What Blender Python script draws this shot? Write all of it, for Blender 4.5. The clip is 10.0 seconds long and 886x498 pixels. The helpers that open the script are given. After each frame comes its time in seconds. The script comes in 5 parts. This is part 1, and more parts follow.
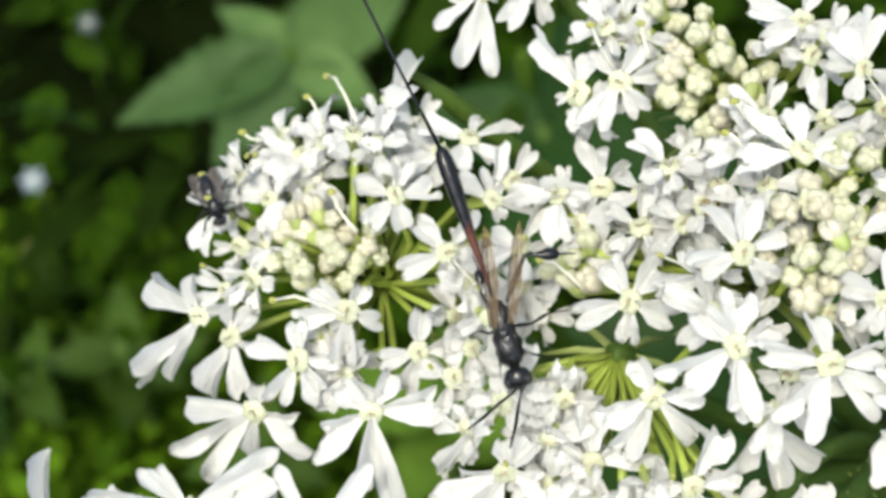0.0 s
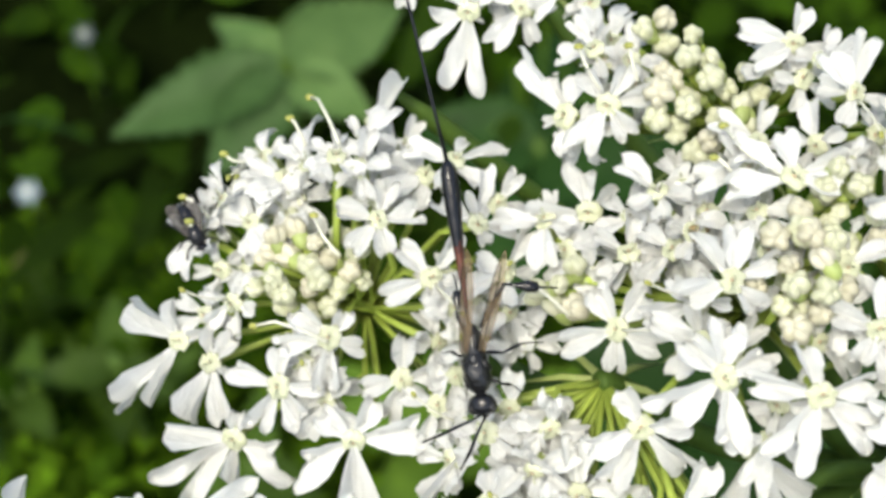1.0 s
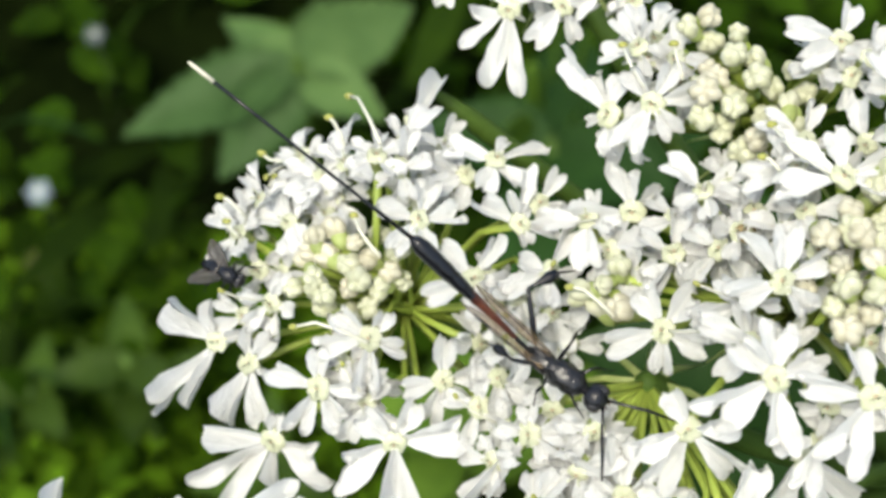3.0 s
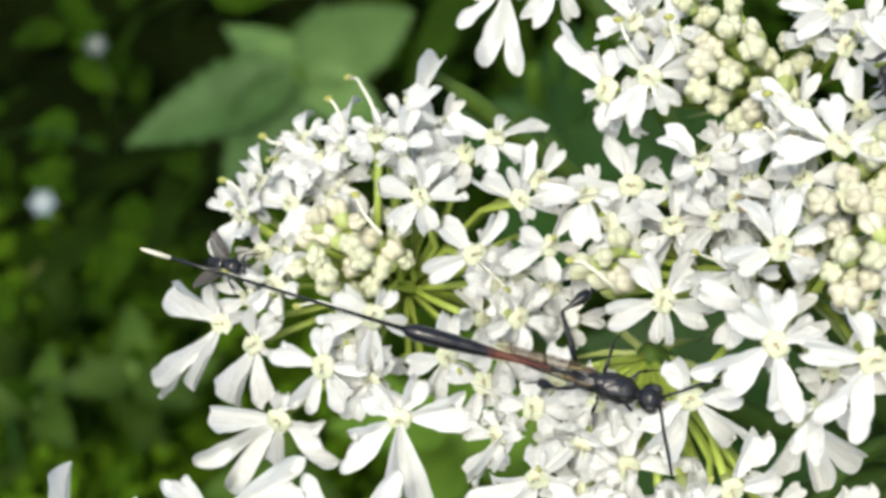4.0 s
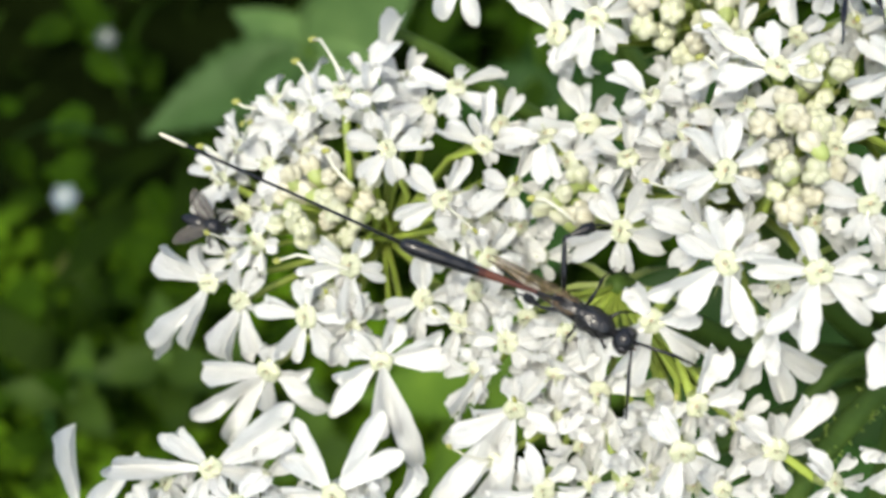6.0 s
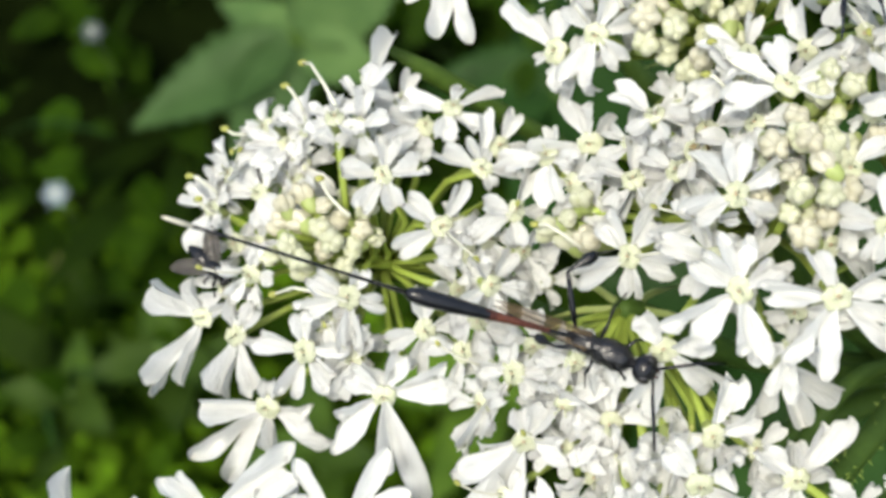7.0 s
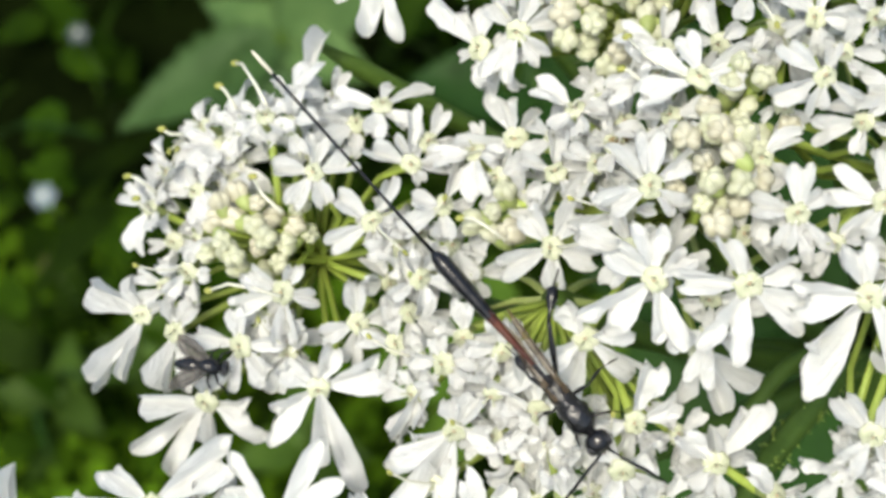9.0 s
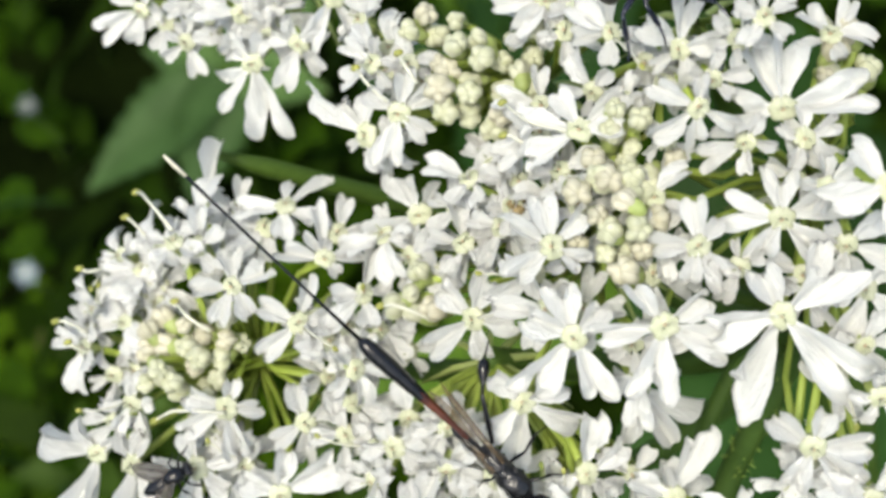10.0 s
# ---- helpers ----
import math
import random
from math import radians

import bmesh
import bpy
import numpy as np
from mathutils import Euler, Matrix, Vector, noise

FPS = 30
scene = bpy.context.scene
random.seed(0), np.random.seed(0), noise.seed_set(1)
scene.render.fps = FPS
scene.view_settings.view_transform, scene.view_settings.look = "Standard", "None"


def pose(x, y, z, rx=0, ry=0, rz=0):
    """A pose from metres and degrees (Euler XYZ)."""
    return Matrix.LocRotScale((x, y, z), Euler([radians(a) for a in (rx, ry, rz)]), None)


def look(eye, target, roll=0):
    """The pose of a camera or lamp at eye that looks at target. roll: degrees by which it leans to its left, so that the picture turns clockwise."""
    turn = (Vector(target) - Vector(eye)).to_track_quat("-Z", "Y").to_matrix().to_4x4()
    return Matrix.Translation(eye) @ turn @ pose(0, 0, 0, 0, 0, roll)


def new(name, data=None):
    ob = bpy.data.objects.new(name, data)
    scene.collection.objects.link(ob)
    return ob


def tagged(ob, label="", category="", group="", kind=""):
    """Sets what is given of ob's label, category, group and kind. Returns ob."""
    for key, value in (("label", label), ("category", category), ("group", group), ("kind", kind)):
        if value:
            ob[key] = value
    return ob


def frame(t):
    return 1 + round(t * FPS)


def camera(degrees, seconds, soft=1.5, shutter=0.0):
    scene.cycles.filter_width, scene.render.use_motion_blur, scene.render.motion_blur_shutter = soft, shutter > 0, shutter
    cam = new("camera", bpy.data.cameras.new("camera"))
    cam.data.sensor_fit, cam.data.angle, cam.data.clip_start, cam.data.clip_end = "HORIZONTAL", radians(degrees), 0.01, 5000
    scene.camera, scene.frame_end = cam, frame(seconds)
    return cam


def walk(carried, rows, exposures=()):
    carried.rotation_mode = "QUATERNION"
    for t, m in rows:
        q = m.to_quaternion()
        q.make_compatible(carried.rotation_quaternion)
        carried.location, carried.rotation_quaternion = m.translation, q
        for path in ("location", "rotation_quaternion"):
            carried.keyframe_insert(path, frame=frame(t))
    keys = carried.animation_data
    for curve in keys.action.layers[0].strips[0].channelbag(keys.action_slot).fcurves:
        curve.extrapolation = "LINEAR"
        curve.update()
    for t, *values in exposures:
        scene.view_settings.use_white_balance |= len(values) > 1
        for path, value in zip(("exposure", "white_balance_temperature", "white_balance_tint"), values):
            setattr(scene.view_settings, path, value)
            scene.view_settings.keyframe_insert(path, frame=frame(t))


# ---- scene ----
MM = 0.001
CENTRE = Vector((0.009, 0.056, 0.548))

# ---------------------------------------------------------------- camera
cam = camera(30.0, 10.0, soft=3.35)
PATH = [
    (0.0, pose(-0.00006, 0.00406, 0.62309, 36.49, -0.99, 0.36)),
    (0.5, pose(0.00008, 0.00468, 0.62355, 36.65, -0.99, 0.25)),
    (1.0, pose(0.00071, 0.00583, 0.62202, 36.89, -1.18, 0.47)),
    (1.5, pose(-0.00008, 0.00695, 0.62156, 36.99, -1.54, 0.88)),
    (2.0, pose(0.00041, 0.00486, 0.62115, 37.19, -1.61, 1.00)),
    (2.2, pose(-0.00055, 0.00618, 0.62181, 36.66, -1.38, 0.95)),
    (3.3, pose(-0.00141, 0.00653, 0.62073, 37.19, -0.98, 0.56)),
    (3.5, pose(-0.00153, 0.00674, 0.62043, 37.38, -1.04, 0.71)),
    (4.0, pose(-0.00106, 0.00450, 0.62083, 37.17, -0.24, -0.12)),
    (4.5, pose(0.00001, 0.00005, 0.61997, 36.99, 0.02, -0.02)),
    (5.0, pose(0.00123, -0.00037, 0.62225, 36.69, 0.48, -0.27)),
    (5.5, pose(0.00232, 0.00024, 0.62394, 36.30, 1.58, -1.15)),
    (6.8, pose(0.00236, 0.00363, 0.62186, 35.64, 3.95, -4.07)),
    (7.0, pose(0.00215, 0.00501, 0.62225, 35.28, 3.72, -4.14)),
    (7.5, pose(0.00241, 0.00475, 0.62077, 35.36, 3.33, -4.01)),
    (8.0, pose(0.00187, 0.00340, 0.62147, 34.93, 3.04, -3.55)),
    (8.5, pose(0.00175, 0.00275, 0.62233, 34.89, 3.19, -3.54)),
    (9.0, pose(0.00603, 0.00349, 0.62349, 35.09, 4.16, -4.93)),
    (9.5, pose(0.01129, 0.00407, 0.62433, 34.45, 7.19, -9.15)),
    (10.0, pose(0.01163, 0.00684, 0.62701, 33.12, 10.59, -14.70)),
]
cam.data.dof.use_dof = True
cam.data.dof.focus_distance = 0.0885
cam.data.dof.aperture_fstop = 70.0

# ---------------------------------------------------------------- light
SUN_ELEVATION, SUN_AZIMUTH = radians(62), radians(205)
world = bpy.data.worlds.new("sky_world")
scene.world = world
world.use_nodes = True
wn = world.node_tree.nodes
sky = wn.new("ShaderNodeTexSky")
sky.sky_type = "NISHITA"
sky.sun_disc = False
sky.sun_elevation, sky.sun_rotation = SUN_ELEVATION, SUN_AZIMUTH
sky.dust_density = 4.0
world.node_tree.links.new(sky.outputs[0], wn["Background"].inputs[0])
wn["Background"].inputs[1].default_value = 0.15
sun = new("sun", bpy.data.lights.new("sun", "SUN"))
sun.data.energy, sun.data.angle, sun.data.color = 1.5, radians(14), (1.0, 0.95, 0.86)
SUN_WAY = Vector((math.sin(SUN_AZIMUTH) * math.cos(SUN_ELEVATION), math.cos(SUN_AZIMUTH) * math.cos(SUN_ELEVATION), math.sin(SUN_ELEVATION)))
sun.matrix_basis = look(SUN_WAY * 4, (0, 0, 0))

walk(cam, PATH, [(0.0, 0.93, 6760, 3), (4.5, 0.93, 6760, 3), (7.0, 0.88, 6760, 3), (9.0, 0.84, 6760, 3), (10.0, 0.77, 6760, 3)])


# ---------------------------------------------------------------- materials
def material(name, colour, rough=0.5, dark=None, scale=800.0, bump=0.15, fine=4000.0, translucent=0.0, spec=0.5, per_object=0.0, stretch=(1, 1, 1), clear=0.0, depth=0.0001):
    """A surface with a broad and a fine variation of its colour, relief and, for leaves and petals, light through it."""
    mat = bpy.data.materials.new(name)
    mat.use_nodes = True
    nodes, link = mat.node_tree.nodes, mat.node_tree.links.new
    shader = nodes["Principled BSDF"]
    coord = nodes.new("ShaderNodeTexCoord")
    mapping = nodes.new("ShaderNodeMapping")
    mapping.inputs["Scale"].default_value = stretch
    link(coord.outputs["Object"], mapping.inputs[0])
    broad, grain = nodes.new("ShaderNodeTexNoise"), nodes.new("ShaderNodeTexNoise")
    for tex, size, detail in ((broad, scale, 3), (grain, fine, 4)):
        tex.inputs["Scale"].default_value, tex.inputs["Detail"].default_value = size, detail
        link(mapping.outputs[0], tex.inputs["Vector"])
    ramp = nodes.new("ShaderNodeValToRGB")
    ramp.color_ramp.elements[0].position, ramp.color_ramp.elements[1].position = 0.32, 0.68
    ramp.color_ramp.elements[0].color = (*(dark or [c * 0.75 for c in colour]), 1)
    ramp.color_ramp.elements[1].color = (*colour, 1)
    blend = nodes.new("ShaderNodeMath")
    blend.operation = "MULTIPLY_ADD"
    blend.inputs[1].default_value, blend.inputs[2].default_value = 0.35, 0.0
    link(grain.outputs[0], blend.inputs[0])
    total = nodes.new("ShaderNodeMath")
    total.operation = "MULTIPLY_ADD"
    total.inputs[1].default_value = 0.65
    link(broad.outputs[0], total.inputs[0])
    link(blend.outputs[0], total.inputs[2])
    link(total.outputs[0], ramp.inputs[0])
    tint = ramp.outputs[0]
    if per_object:
        info = nodes.new("ShaderNodeObjectInfo")
        hsv = nodes.new("ShaderNodeHueSaturation")
        span = nodes.new("ShaderNodeMapRange")
        span.inputs["To Min"].default_value, span.inputs["To Max"].default_value = 1 - per_object, 1 + per_object
        link(info.outputs["Random"], span.inputs["Value"])
        link(span.outputs[0], hsv.inputs["Value"])
        link(tint, hsv.inputs["Color"])
        tint = hsv.outputs[0]
    link(tint, shader.inputs["Base Color"])
    shader.inputs["Roughness"].default_value = rough
    shader.inputs["Specular IOR Level"].default_value = spec
    relief = nodes.new("ShaderNodeBump")
    relief.inputs["Strength"].default_value, relief.inputs["Distance"].default_value = bump, depth
    link(total.outputs[0], relief.inputs["Height"])
    link(relief.outputs[0], shader.inputs["Normal"])
    if translucent:
        through_it, mix = nodes.new("ShaderNodeBsdfTranslucent"), nodes.new("ShaderNodeMixShader")
        link(tint, through_it.inputs["Color"])
        link(relief.outputs[0], through_it.inputs["Normal"])
        mix.inputs[0].default_value = translucent
        link(shader.outputs[0], mix.inputs[1])
        link(through_it.outputs[0], mix.inputs[2])
        link(mix.outputs[0], nodes["Material Output"].inputs["Surface"])
    if clear:
        clear_one, mix = nodes.new("ShaderNodeBsdfTransparent"), nodes.new("ShaderNodeMixShader")
        out = nodes["Material Output"].inputs["Surface"]
        mix.inputs[0].default_value = clear
        link(out.links[0].from_socket, mix.inputs[1])
        link(clear_one.outputs[0], mix.inputs[2])
        link(mix.outputs[0], out)
    return mat


def island_leaves(name, light, dark, translucent=0.25, rough=0.5):
    """Foliage of many leaves in one mesh: each leaf with a tone of its own."""
    mat = material(name, light, rough, dark, scale=60, fine=400, bump=0.3, translucent=translucent, spec=0.05)
    nodes, link = mat.node_tree.nodes, mat.node_tree.links.new
    geo, hsv, span = nodes.new("ShaderNodeNewGeometry"), nodes.new("ShaderNodeHueSaturation"), nodes.new("ShaderNodeMapRange")
    span.inputs["To Min"].default_value, span.inputs["To Max"].default_value = 0.55, 1.5
    link(geo.outputs["Random Per Island"], span.inputs["Value"])
    link(span.outputs[0], hsv.inputs["Value"])
    ramp = next(n for n in nodes if n.type == "VALTORGB")
    users = [l.to_socket for l in ramp.outputs[0].links]
    link(ramp.outputs[0], hsv.inputs["Color"])
    for socket in users:
        link(hsv.outputs[0], socket)
    return mat


PETAL = material("white_petal", (0.945, 0.945, 0.935), 0.5, (0.825, 0.835, 0.82), scale=3.4, fine=11, bump=1.0, depth=0.0004, translucent=0.47, spec=0.25, stretch=(0.6, 3, 1), per_object=0.03)
DISC = material("nectar_disc", (0.57, 0.585, 0.45), 0.55, (0.42, 0.45, 0.28), scale=900, fine=5000, bump=0.4, translucent=0.1, per_object=0.10)
SPOT = material("brown_pink_spot", (0.44, 0.35, 0.24), 0.6, (0.32, 0.25, 0.16), scale=1500)
OVARY = material("green_ovary", (0.36, 0.42, 0.15), 0.5, (0.26, 0.33, 0.09), scale=700, fine=4000, translucent=0.1, per_object=0.15)
STALK = material("green_stalk", (0.36, 0.45, 0.085), 0.5, (0.25, 0.33, 0.05), scale=400, fine=3000, bump=0.3, translucent=0.15, per_object=0.2)
RAY = material("ray_green", (0.070, 0.122, 0.022), 0.5, (0.042, 0.078, 0.014), scale=250, fine=2500, bump=0.5, spec=0.12)
BUD = material("cream_bud", (0.605, 0.605, 0.485), 0.5, (0.435, 0.455, 0.275), scale=700, fine=3500, bump=0.4, translucent=0.15, per_object=0.08)
BUDTIP = material("pinkish_bud", (0.615, 0.59, 0.495), 0.5, (0.455, 0.435, 0.295), scale=700, fine=3500, bump=0.4, translucent=0.15, per_object=0.06)
FILAMENT = material("white_filament", (0.82, 0.82, 0.70), 0.5, scale=900, translucent=0.2)
ANTHER = material("olive_anther", (0.34, 0.34, 0.08), 0.6, (0.22, 0.24, 0.05), scale=2000)
SPENT = material("brown_spent_style", (0.26, 0.19, 0.08), 0.7, (0.15, 0.11, 0.05), scale=1500)
CHITIN = material("black_chitin", (0.013, 0.013, 0.015), 0.2, (0.004, 0.004, 0.005), scale=1500, fine=6000, bump=1.0, spec=0.55)
SMOOTH = material("smooth_black_chitin", (0.010, 0.011, 0.014), 0.18, (0.005, 0.005, 0.007), scale=1200, fine=6000, bump=0.4, spec=0.4)
RED = material("rusty_red_chitin", (0.11, 0.030, 0.013), 0.35, (0.055, 0.014, 0.007), scale=1400, fine=4000, bump=0.3)
DARK_RED = material("dark_red_chitin", (0.075, 0.018, 0.010), 0.3, (0.03, 0.009, 0.006), scale=900, fine=5000, bump=0.3, spec=0.4)
TAN_WING = material("tan_wing_membrane", (0.34, 0.25, 0.14), 0.3, (0.15, 0.10, 0.055), scale=600, fine=3000, bump=0.3, translucent=0.4, clear=0.6)
IVORY = material("ivory_tip", (0.72, 0.68, 0.55), 0.5, scale=800)
SMOKY_WING = material("smoky_wing_membrane", (0.20, 0.18, 0.16), 0.3, (0.10, 0.09, 0.08), scale=700, fine=3000, bump=0.3, translucent=0.4, clear=0.4)
EYE = material("compound_eye", (0.02, 0.018, 0.018), 0.22, scale=2500, fine=9000, bump=0.5, spec=0.7)
BLUE_BLACK = material("blue_black_chitin", (0.012, 0.016, 0.035), 0.22, (0.006, 0.008, 0.016), scale=900, fine=5000, bump=0.4, spec=0.7)
LEAF = material("nettle_leaf", (0.024, 0.064, 0.012), 0.5, (0.014, 0.040, 0.008), scale=70, fine=500, bump=0.6, translucent=0.25, spec=0.1, per_object=0.2)
PALE_LEAF = material("pale_leaf", (0.054, 0.107, 0.031), 0.5, (0.030, 0.066, 0.017), scale=70, fine=500, bump=0.6, translucent=0.3, spec=0.1, per_object=0.08)
# lighter copy of the pale leaf, with sunlight put into the colour
SUNLIT_LEAF = material("sunlit_leaf", (0.120, 0.205, 0.062), 0.5, (0.075, 0.145, 0.040), scale=70, fine=500, bump=0.6, translucent=0.3, spec=0.1, per_object=0.08)
MID_LEAF = material("mid_green_leaf", (0.026, 0.066, 0.012), 0.5, (0.012, 0.036, 0.006), scale=70, fine=500, bump=0.6, translucent=0.25, spec=0.1, per_object=0.3)
LOW_LEAF = material("low_herb_leaf", (0.042, 0.080, 0.009), 0.55, (0.023, 0.049, 0.006), scale=90, fine=500, bump=0.6, translucent=0.25, spec=0.1, per_object=0.35)
LIME_LEAF = material("lime_leaf", (0.115, 0.205, 0.022), 0.5, (0.050, 0.105, 0.012), scale=70, fine=500, bump=0.6, translucent=0.35, spec=0.1, per_object=0.2)
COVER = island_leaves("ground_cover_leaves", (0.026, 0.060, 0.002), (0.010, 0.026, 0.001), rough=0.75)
HERB = island_leaves("creeping_herb_leaves", (0.070, 0.138, 0.006), (0.033, 0.074, 0.003), rough=0.75)
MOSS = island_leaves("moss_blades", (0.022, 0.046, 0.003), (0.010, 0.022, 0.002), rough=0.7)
# soil almost black: the shade beneath the plants is part of its colour
SOIL = material("shaded_soil", (0.007, 0.012, 0.0025), 0.95, (0.002, 0.0035, 0.001), scale=14, fine=160, bump=0.8, spec=0.0)


# ---------------------------------------------------------------- mesh helpers
def mesh_of(name, verts, faces, mats, face_mats=None, smooth=True):
    me = bpy.data.meshes.new(name)
    me.from_pydata([tuple(v) for v in verts], [], faces)
    for m in mats if isinstance(mats, (list, tuple)) else [mats]:
        me.materials.append(m)
    if smooth:
        me.polygons.foreach_set("use_smooth", [True] * len(me.polygons))
    if face_mats:
        me.polygons.foreach_set("material_index", face_mats)
    me.update()
    return me


def part(name, me, parent, m=None, label=""):
    ob = new(name, me)
    ob.parent = parent
    if m is not None:
        ob.matrix_basis = m
    if label:
        ob["label"] = label
    return ob


def tube_data(points, radii, sides=8, squash=1.0):
    """A closed tapered tube through the points."""
    pts = [Vector(p) for p in points]
    n = len(pts)
    verts, faces = [], []
    side = None
    for i, p in enumerate(pts):
        way = (pts[min(i + 1, n - 1)] - pts[max(i - 1, 0)]).normalized()
        if side is None:
            side = way.orthogonal().normalized()
        side = (side - way * side.dot(way)).normalized()
        up = way.cross(side)
        for k in range(sides):
            a = 2 * math.pi * k / sides
            verts.append(p + radii[i] * (math.cos(a) * side + squash * math.sin(a) * up))
    for i in range(n - 1):
        for k in range(sides):
            j = (k + 1) % sides
            faces.append((i * sides + k, i * sides + j, (i + 1) * sides + j, (i + 1) * sides + k))
    faces.append(tuple(range(sides - 1, -1, -1)))
    faces.append(tuple((n - 1) * sides + k for k in range(sides)))
    return verts, faces


def tube(name, points, radii, mat, sides=8, squash=1.0):
    return mesh_of(name, *tube_data(points, radii, sides, squash), mat)


def spindle_data(profile, sides=16):
    """A body along x: rows of x, half width, half height, lift."""
    verts, faces = [], []
    for x, w, h, lift in profile:
        for k in range(sides):
            a = 2 * math.pi * k / sides
            verts.append(Vector((x, w * math.cos(a), lift + h * math.sin(a))))
    n = len(profile)
    for i in range(n - 1):
        for k in range(sides):
            j = (k + 1) % sides
            faces.append((i * sides + k, i * sides + j, (i + 1) * sides + j, (i + 1) * sides + k))
    faces.append(tuple(range(sides - 1, -1, -1)))
    faces.append(tuple((n - 1) * sides + k for k in range(sides)))
    return verts, faces


def ball_data(centre, radii, rings=8, sides=12, wobble=None):
    verts, faces = [], []
    c = Vector(centre)
    for i in range(rings + 1):
        th = math.pi * i / rings
        for k in range(sides):
            a = 2 * math.pi * k / sides
            w = Vector((math.sin(th) * math.cos(a), math.sin(th) * math.sin(a), math.cos(th)))
            r = wobble(th, a) if wobble else 1.0
            verts.append(c + Vector((w.x * radii[0], w.y * radii[1], w.z * radii[2])) * r)
    for i in range(rings):
        for k in range(sides):
            j = (k + 1) % sides
            faces.append((i * sides + k, (i + 1) * sides + k, (i + 1) * sides + j, i * sides + j))
    return verts, faces


def joined(*shapes):
    """Several shapes' (verts, faces) as one."""
    verts, faces = [], []
    for v, f in shapes:
        n = len(verts)
        verts += list(v)
        faces += [tuple(i + n for i in face) for face in f]
    return verts, faces


def scaled(shape, k=MM):
    return [Vector(v) * k for v in shape[0]], shape[1]


# ---------------------------------------------------------------- ground
def build_ground():
    n, verts, faces = 60, [], []
    axis = [math.copysign(abs(s) ** 4 * 60 + abs(s) * 0.6, s) for s in np.linspace(-1, 1, n + 1)]
    for y in axis:
        for x in axis:
            near = math.exp(-(x * x + y * y) / 4)
            verts.append((x, y, 0.02 * near * noise.noise(Vector((x * 6, y * 6, 0))) - 0.004))
    for i in range(n):
        for j in range(n):
            a = i * (n + 1) + j
            faces.append((a, a + 1, a + n + 2, a + n + 1))
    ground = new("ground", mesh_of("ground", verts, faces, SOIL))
    tagged(ground, "soil darkened in colour for the shade under the undergrowth", "ground", kind="structure")


def build_cover(name, label, mat, count, seed, size, low, high, centre, reach, ratio, fold=0.25, spread=0.6, hollow=None):
    """Low foliage: many small bent leaves over a stretch of ground."""
    rng = random.Random(seed)
    verts, faces = [], []
    for _ in range(count):
        way, off = rng.uniform(0, 2 * math.pi), reach * rng.random() ** spread
        x, y = centre[0] + off * math.cos(way), centre[1] + off * math.sin(way)
        patch = noise.noise(Vector((x * 11, y * 11, seed))) * 0.8 + 0.5
        if rng.random() > 0.15 + patch:
            continue
        if hollow and math.hypot((x - hollow[0]) / hollow[2], (y - hollow[1]) / hollow[3]) < rng.uniform(0.75, 1.1) and rng.random() < 0.8:
            continue
        z = low + (high - low) * (rng.random() ** 1.5) * max(0.15, 0.3 + patch)
        s = size * rng.uniform(0.55, 1.35)
        m = Matrix.Translation((x, y, z)) @ Euler((rng.gauss(0, 0.5), rng.gauss(0, 0.5), rng.uniform(0, 6.3))).to_matrix().to_4x4()
        n0 = len(verts)
        for u in (0.0, 0.3, 0.65, 1.0):
            w = ratio * s * math.sin(math.pi * min(0.97, 0.08 + u * 0.9)) ** 0.8
            for v in (-1, 0, 1):
                verts.append(m @ Vector((u * s, v * w, fold * abs(v) * w - 0.3 * s * u * u)))
        for r in range(3):
            for c in range(2):
                a = n0 + r * 3 + c
                faces.append((a, a + 1, a + 4, a + 3))
    ob = new(name, mesh_of(name, verts, faces, mat))
    return tagged(ob, label, "undergrowth", kind="stuff")


def leaf_mesh(name, length, width, mat, teeth=9, droop=0.25, seed=0):
    """A pointed, toothed leaf along x with a folded midrib, thick by 0.4 mm."""
    rng = random.Random(seed)
    verts, faces = [], []
    rows, cols = teeth * 2, 6
    for side in (0, 1):
        for i in range(rows + 1):
            u = i / rows
            half = width / 2 * (math.sin(math.pi * min(1, u ** 0.66)) ** 0.95 + 0.02) * (1 + (0.13 if i % 2 else -0.07))
            for j in range(cols + 1):
                v = 2 * j / cols - 1
                wave = 0.02 * length * noise.noise(Vector((u * 4 + seed, v * 2, 3)))
                vein = -0.006 * length * abs(math.sin((u * 7 - abs(v) * 1.6) * math.pi))
                verts.append(Vector((u * length, v * half, 0.22 * abs(v) * half - droop * length * u * u + wave + vein - side * 0.0004)))
    per = (rows + 1) * (cols + 1)
    for i in range(rows):
        for j in range(cols):
            a = i * (cols + 1) + j
            faces.append((a, a + 1, a + cols + 2, a + cols + 1))
            b = a + per
            faces.append((b, b + cols + 1, b + cols + 2, b + 1))
    rim = [i * (cols + 1) for i in range(rows + 1)] + [rows * (cols + 1) + j for j in range(1, cols + 1)]
    rim += [i * (cols + 1) + cols for i in range(rows - 1, -1, -1)] + list(range(cols - 1, 0, -1))
    for a, b in zip(rim, rim[1:] + rim[:1]):
        faces.append((b, a, a + per, b + per))
    return mesh_of(name, verts, faces, mat)


def aim(start, tip, up=(0, 0, 1), twist=0.0):
    """A pose at start whose x axis points at tip."""
    x = (Vector(tip) - Vector(start)).normalized()
    z = Vector(up)
    z = (z - x * z.dot(x)).normalized()
    m = Matrix((x, z.cross(x), z)).transposed().to_4x4()
    return Matrix.Translation(start) @ m @ pose(0, 0, 0, twist)


